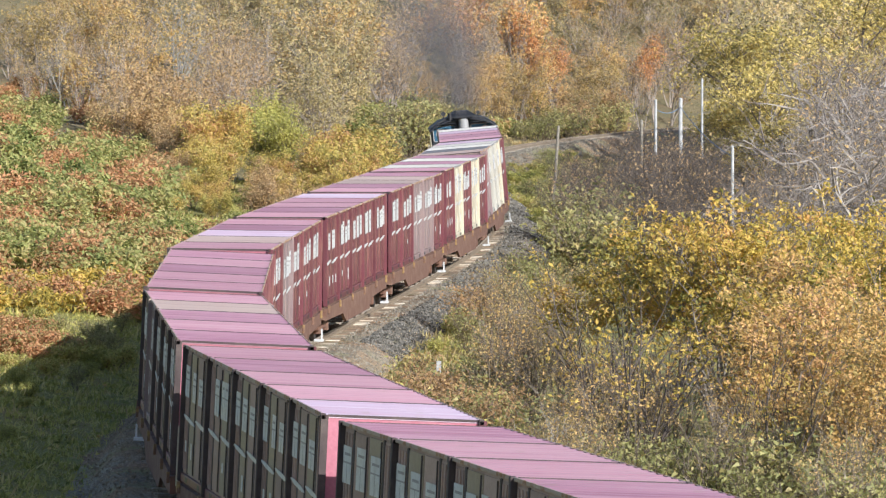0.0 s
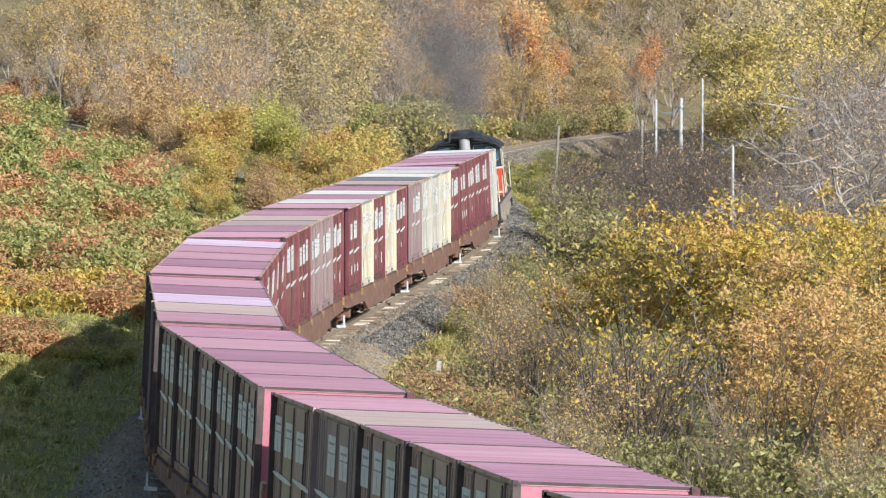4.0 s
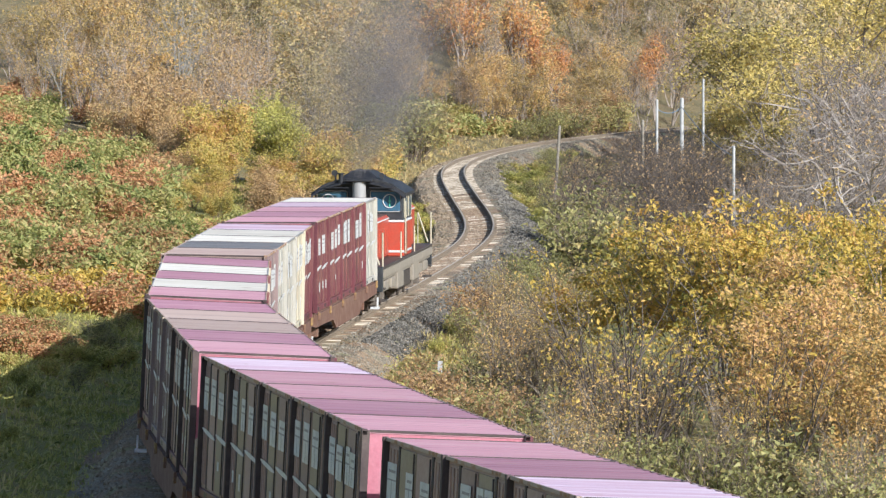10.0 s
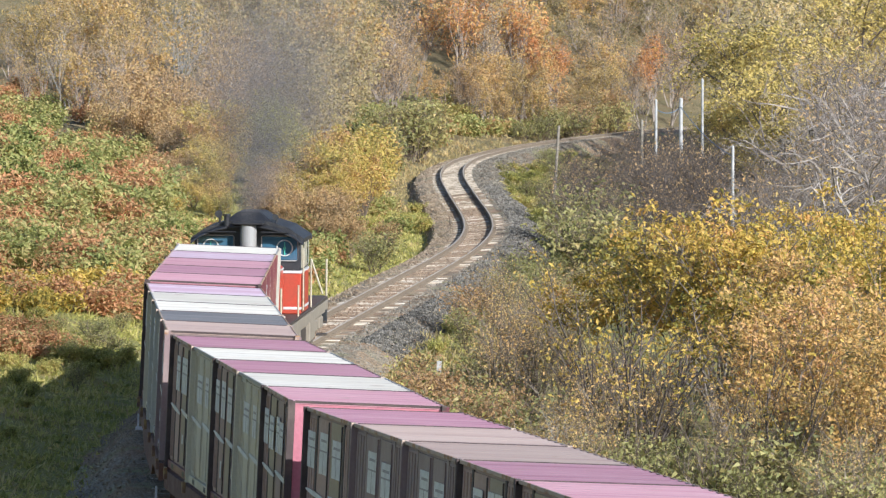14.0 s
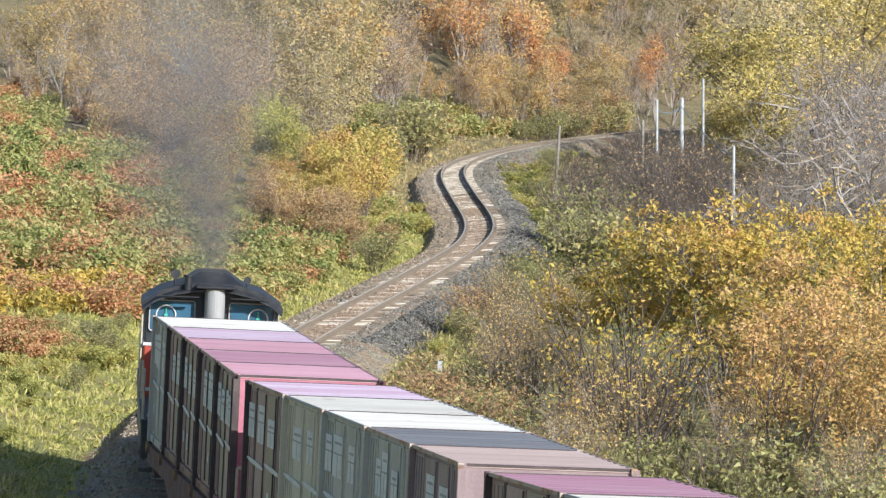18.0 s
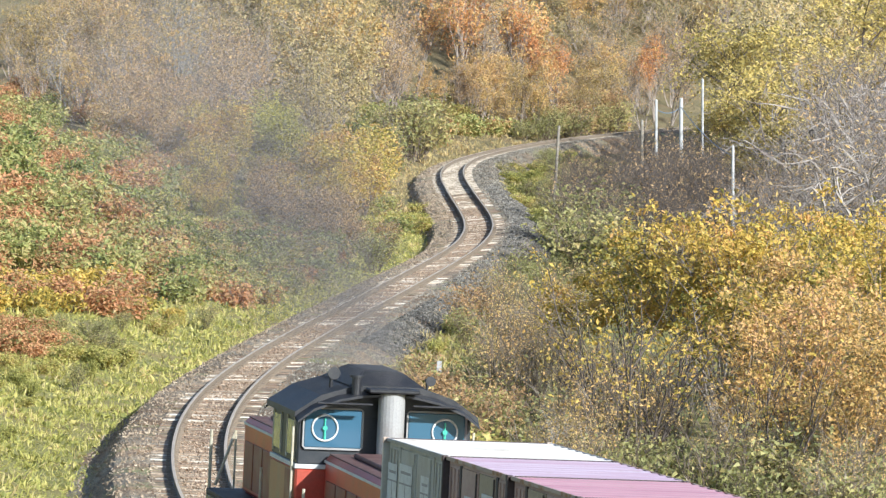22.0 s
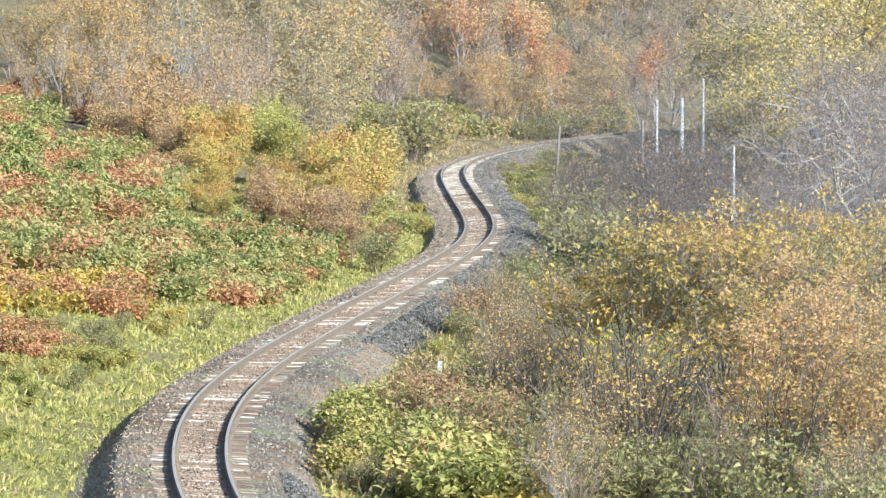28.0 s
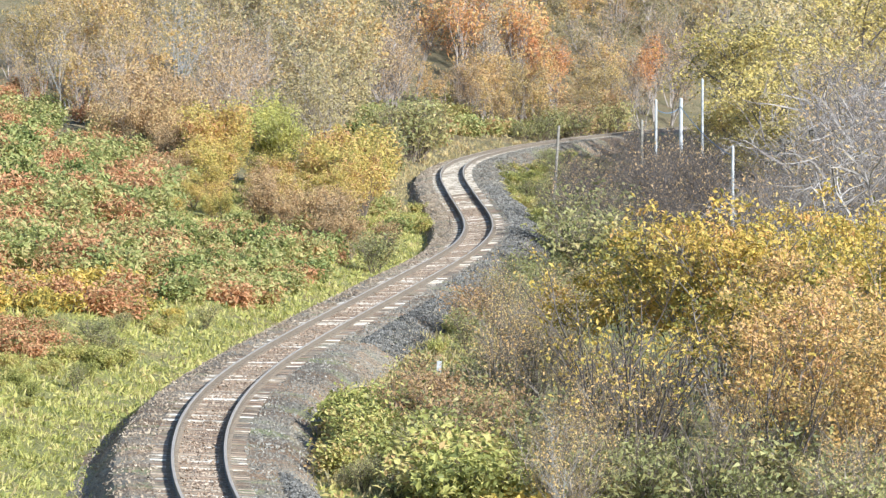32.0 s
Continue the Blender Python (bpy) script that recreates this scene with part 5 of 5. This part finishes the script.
rest = [12 - .66 * k for k in range(1, 500)] + [near[-1] + .66 * k for k in range(1, 320)]
c8 = np.array([(-1, -.12, -.3), (1, -.12, -.3), (1, .12, -.3), (-1, .12, -.3), (-1, -.12, -.152), (1, -.12, -.152), (1, .12, -.152), (-1, .12, -.152)])
fv, ff = [], []
q6 = [(0, 3, 2, 1), (4, 5, 6, 7), (0, 1, 5, 4), (1, 2, 6, 5), (2, 3, 7, 6), (3, 0, 4, 7)]
for s in rest:
    m = np.array([on_track(s + b, a, c) for a, b, c in c8])
    ff += [tuple(len(fv) + i for i in f) for f in q6]
    fv += m.tolist()
part("far_sleepers", mesh_of("far_sleepers", fv, ff, CONCRETE), None, track)["kind"] = "stuff"


# chairs and spikes that hold the rails, too small to pick apart
fb = []
for s in near:
    for side in (-1, 1):
        for e in (-1, 1):
            l = side * .566 + e * .085
            fb.append(on_track(np.array([s - .06, s - .06, s + .06, s + .06] * 2), np.array([l - .045, l + .045, l + .045, l - .045] * 2), np.array([-.16] * 4 + [-.105 + sr.uniform(-.01, .01)] * 4)))
fv = np.concatenate(fb)
ff = (np.arange(len(fb))[:, None, None] * 8 + np.array(q6)[None]).reshape(-1, 4)
part("rail_fastenings", mesh_of("rail_fastenings", fv, ff, RAIL), None, track, "rusty rail fastenings")["kind"] = "stuff"


# loose ballast stones
def stones(name, n, s0, s1, l0, l1, size, mat, label, seed):
    rs = np.random.RandomState(seed)
    la = rs.uniform(l0, l1, n)
    zz = np.interp(la, [a for a, _ in prof], [h for _, h in prof])
    c = on_track(rs.uniform(s0, s1, n), la, zz + rs.uniform(-.005, .025, n))
    u = rs.normal(0, 1, (n, 4, 3))
    u /= np.linalg.norm(u, axis=2)[..., None]
    v = c[:, None] + u * (size * rs.uniform(.5, 1.2, (n, 1, 1)))
    f = (np.arange(n)[:, None, None] * 4 + np.array([(0, 1, 2), (0, 2, 3), (0, 3, 1), (1, 3, 2)])[None]).reshape(-1, 3)
    tagged(new(name, soup(name, v.reshape(-1, 3)[f], mat)), label, "ballast stones", kind="stuff")


STONE = leafy("stone_grey", [(0, (.10, .088, .066)), (.5, (.24, .212, .16)), (1, (.46, .415, .32))], .9, 0)
STONE_RUST = leafy("stone_rust", [(0, (.20, .15, .095)), (.5, (.36, .265, .16)), (1, (.54, .44, .30))], .9, 0)
STONE_BED = leafy("stone_brown", [(0, (.15, .095, .055)), (.5, (.34, .225, .13)), (1, (.56, .43, .29))], .9, 0)
stones("ballast_stones", 20000, 10, 210, 1.0, 3.0, .042, STONE, "loose grey ballast stones", 31)
stones("ballast_stones", 16000, 10, 210, -2.6, -.9, .045, STONE_RUST, "loose brownish ballast stones", 32)
stones("ballast_stones", 36000, 10, 190, -.52, .52, .045, STONE_BED, "rust-stained stones between the rails", 33)

stones("ballast_stones", 12000, 210, 300, 1.0, 3.0, .055, STONE, "loose grey ballast stones", 36)
stones("ballast_stones", 9000, 190, 300, -2.4, .5, .05, STONE_RUST, "loose brownish ballast stones", 37)
STONE_DARK = leafy("stone_dark", [(0, (.045, .042, .036)), (.5, (.13, .12, .10)), (1, (.34, .31, .255))], .9, 0)
# old dark ballast on the slope
stones("ballast_stones", 9000, 86, 112, 1.6, 3.1, .06, STONE_DARK, "dark embankment stones: old ballast and painted shadow", 34)
# darker ballast; these stones also stand in for ditch shade along the curve
stones("ballast_stones", 13000, 118, 215, 1.25, 3.1, .06, STONE_DARK, "dark ballast with painted shade on the far curve embankment", 38)
# near patch: a shadow on the shoulder, imitated with dark stones
stones("ballast_stones", 6000, 24, 38, 1.7, 3.1, .06, STONE_DARK, "dark embankment stones: old ballast and painted shadow", 35)

# ------------------------------------------------------------------ exhaust smoke
SMOKE = paint("exhaust_smoke", (.17, .158, .155), (.25, .235, .225), 1.0, grain=1)


THIN, tnt, tb = nodes_of("thin_exhaust_smoke")
tb.inputs["Base Color"].default_value, tb.inputs["Roughness"].default_value = (.21, .195, .19, 1), 1.0
t_mix, t_clear = tnt.nodes.new("ShaderNodeMixShader"), tnt.nodes.new("ShaderNodeBsdfTransparent")
t_mix.inputs[0].default_value = .55
tnt.links.new(t_clear.outputs[0], t_mix.inputs[1])
tnt.links.new(tb.outputs[0], t_mix.inputs[2])
tnt.links.new(t_mix.outputs[0], tnt.nodes["Material Output"].inputs[0])


def puff(seed, count, size, mat):
    """A cloud of fine soot, about one metre in radius."""
    rs = np.random.RandomState(seed)
    cl = rs.normal(0, .40, (10, 3))
    p = cl[rs.randint(0, 10, count)] + rs.normal(0, .36, (count, 3))
    tri = p[:, None] + rs.normal(0, .6, (count, 3, 3)) * size * rs.uniform(.6, 1.4, (count, 1, 1))
    return soup("smoke_puff", tri, mat)


SOOT = [puff(201, 140000, .0041, SMOKE), puff(202, 190000, .0032, THIN), puff(203, 210000, .002, THIN)]
PUFFS = [(0.0, .34, 0), (.12, .5, 0), (.3, .8, 0), (.5, 1.1, 0), (.8, 1.5, 0), (1.15, 1.9, 0), (1.6, 2.2, 0), (2.1, 2.5, 1), (2.7, 2.8, 1), (3.4, 2.9, 1), (4.2, 3.1, 2), (5.0, 3.4, 2), (5.9, 3.8, 2)]
smoke = []
for age, rad, kind_ in PUFFS:
    ob = new("smoke_puff", SOOT[kind_])
    ob.scale = (rad, rad, rad)
    tagged(ob, "thin grey puff of diesel exhaust smoke", "smoke", "exhaust smoke")
    smoke.append((ob, age))


# ------------------------------------------------------------------ what moves
def motions():
    times = [float(t) for t in range(33)]
    walk(loco, [(t, car_pose(LOCO_S - SPEED * (t - 13), 6.0)) for t in times])
    for ob, s in train:
        walk(ob, [(t, car_pose(s - SPEED * (t - 13), 7.1)) for t in times])
    for ob, s, y in freight:
        walk(ob, [(t, car_pose(s - SPEED * (t - 13), 7.1) @ pose(0, y, 1.10)) for t in times])
    for ob, age in smoke:
        rows = []
        for t in times:
            s = LOCO_S - 1.7 - SPEED * (t - 13) + SPEED * .95 * age
            p = on_track(s, 0, 4.1)
            rise = 1.7 * age ** .85
            rows.append((t, pose(p[0] - .35 * age, p[1], p[2] + rise, 0, 0, 70 * age + 4 * t)))
        walk(ob, rows)


motions()
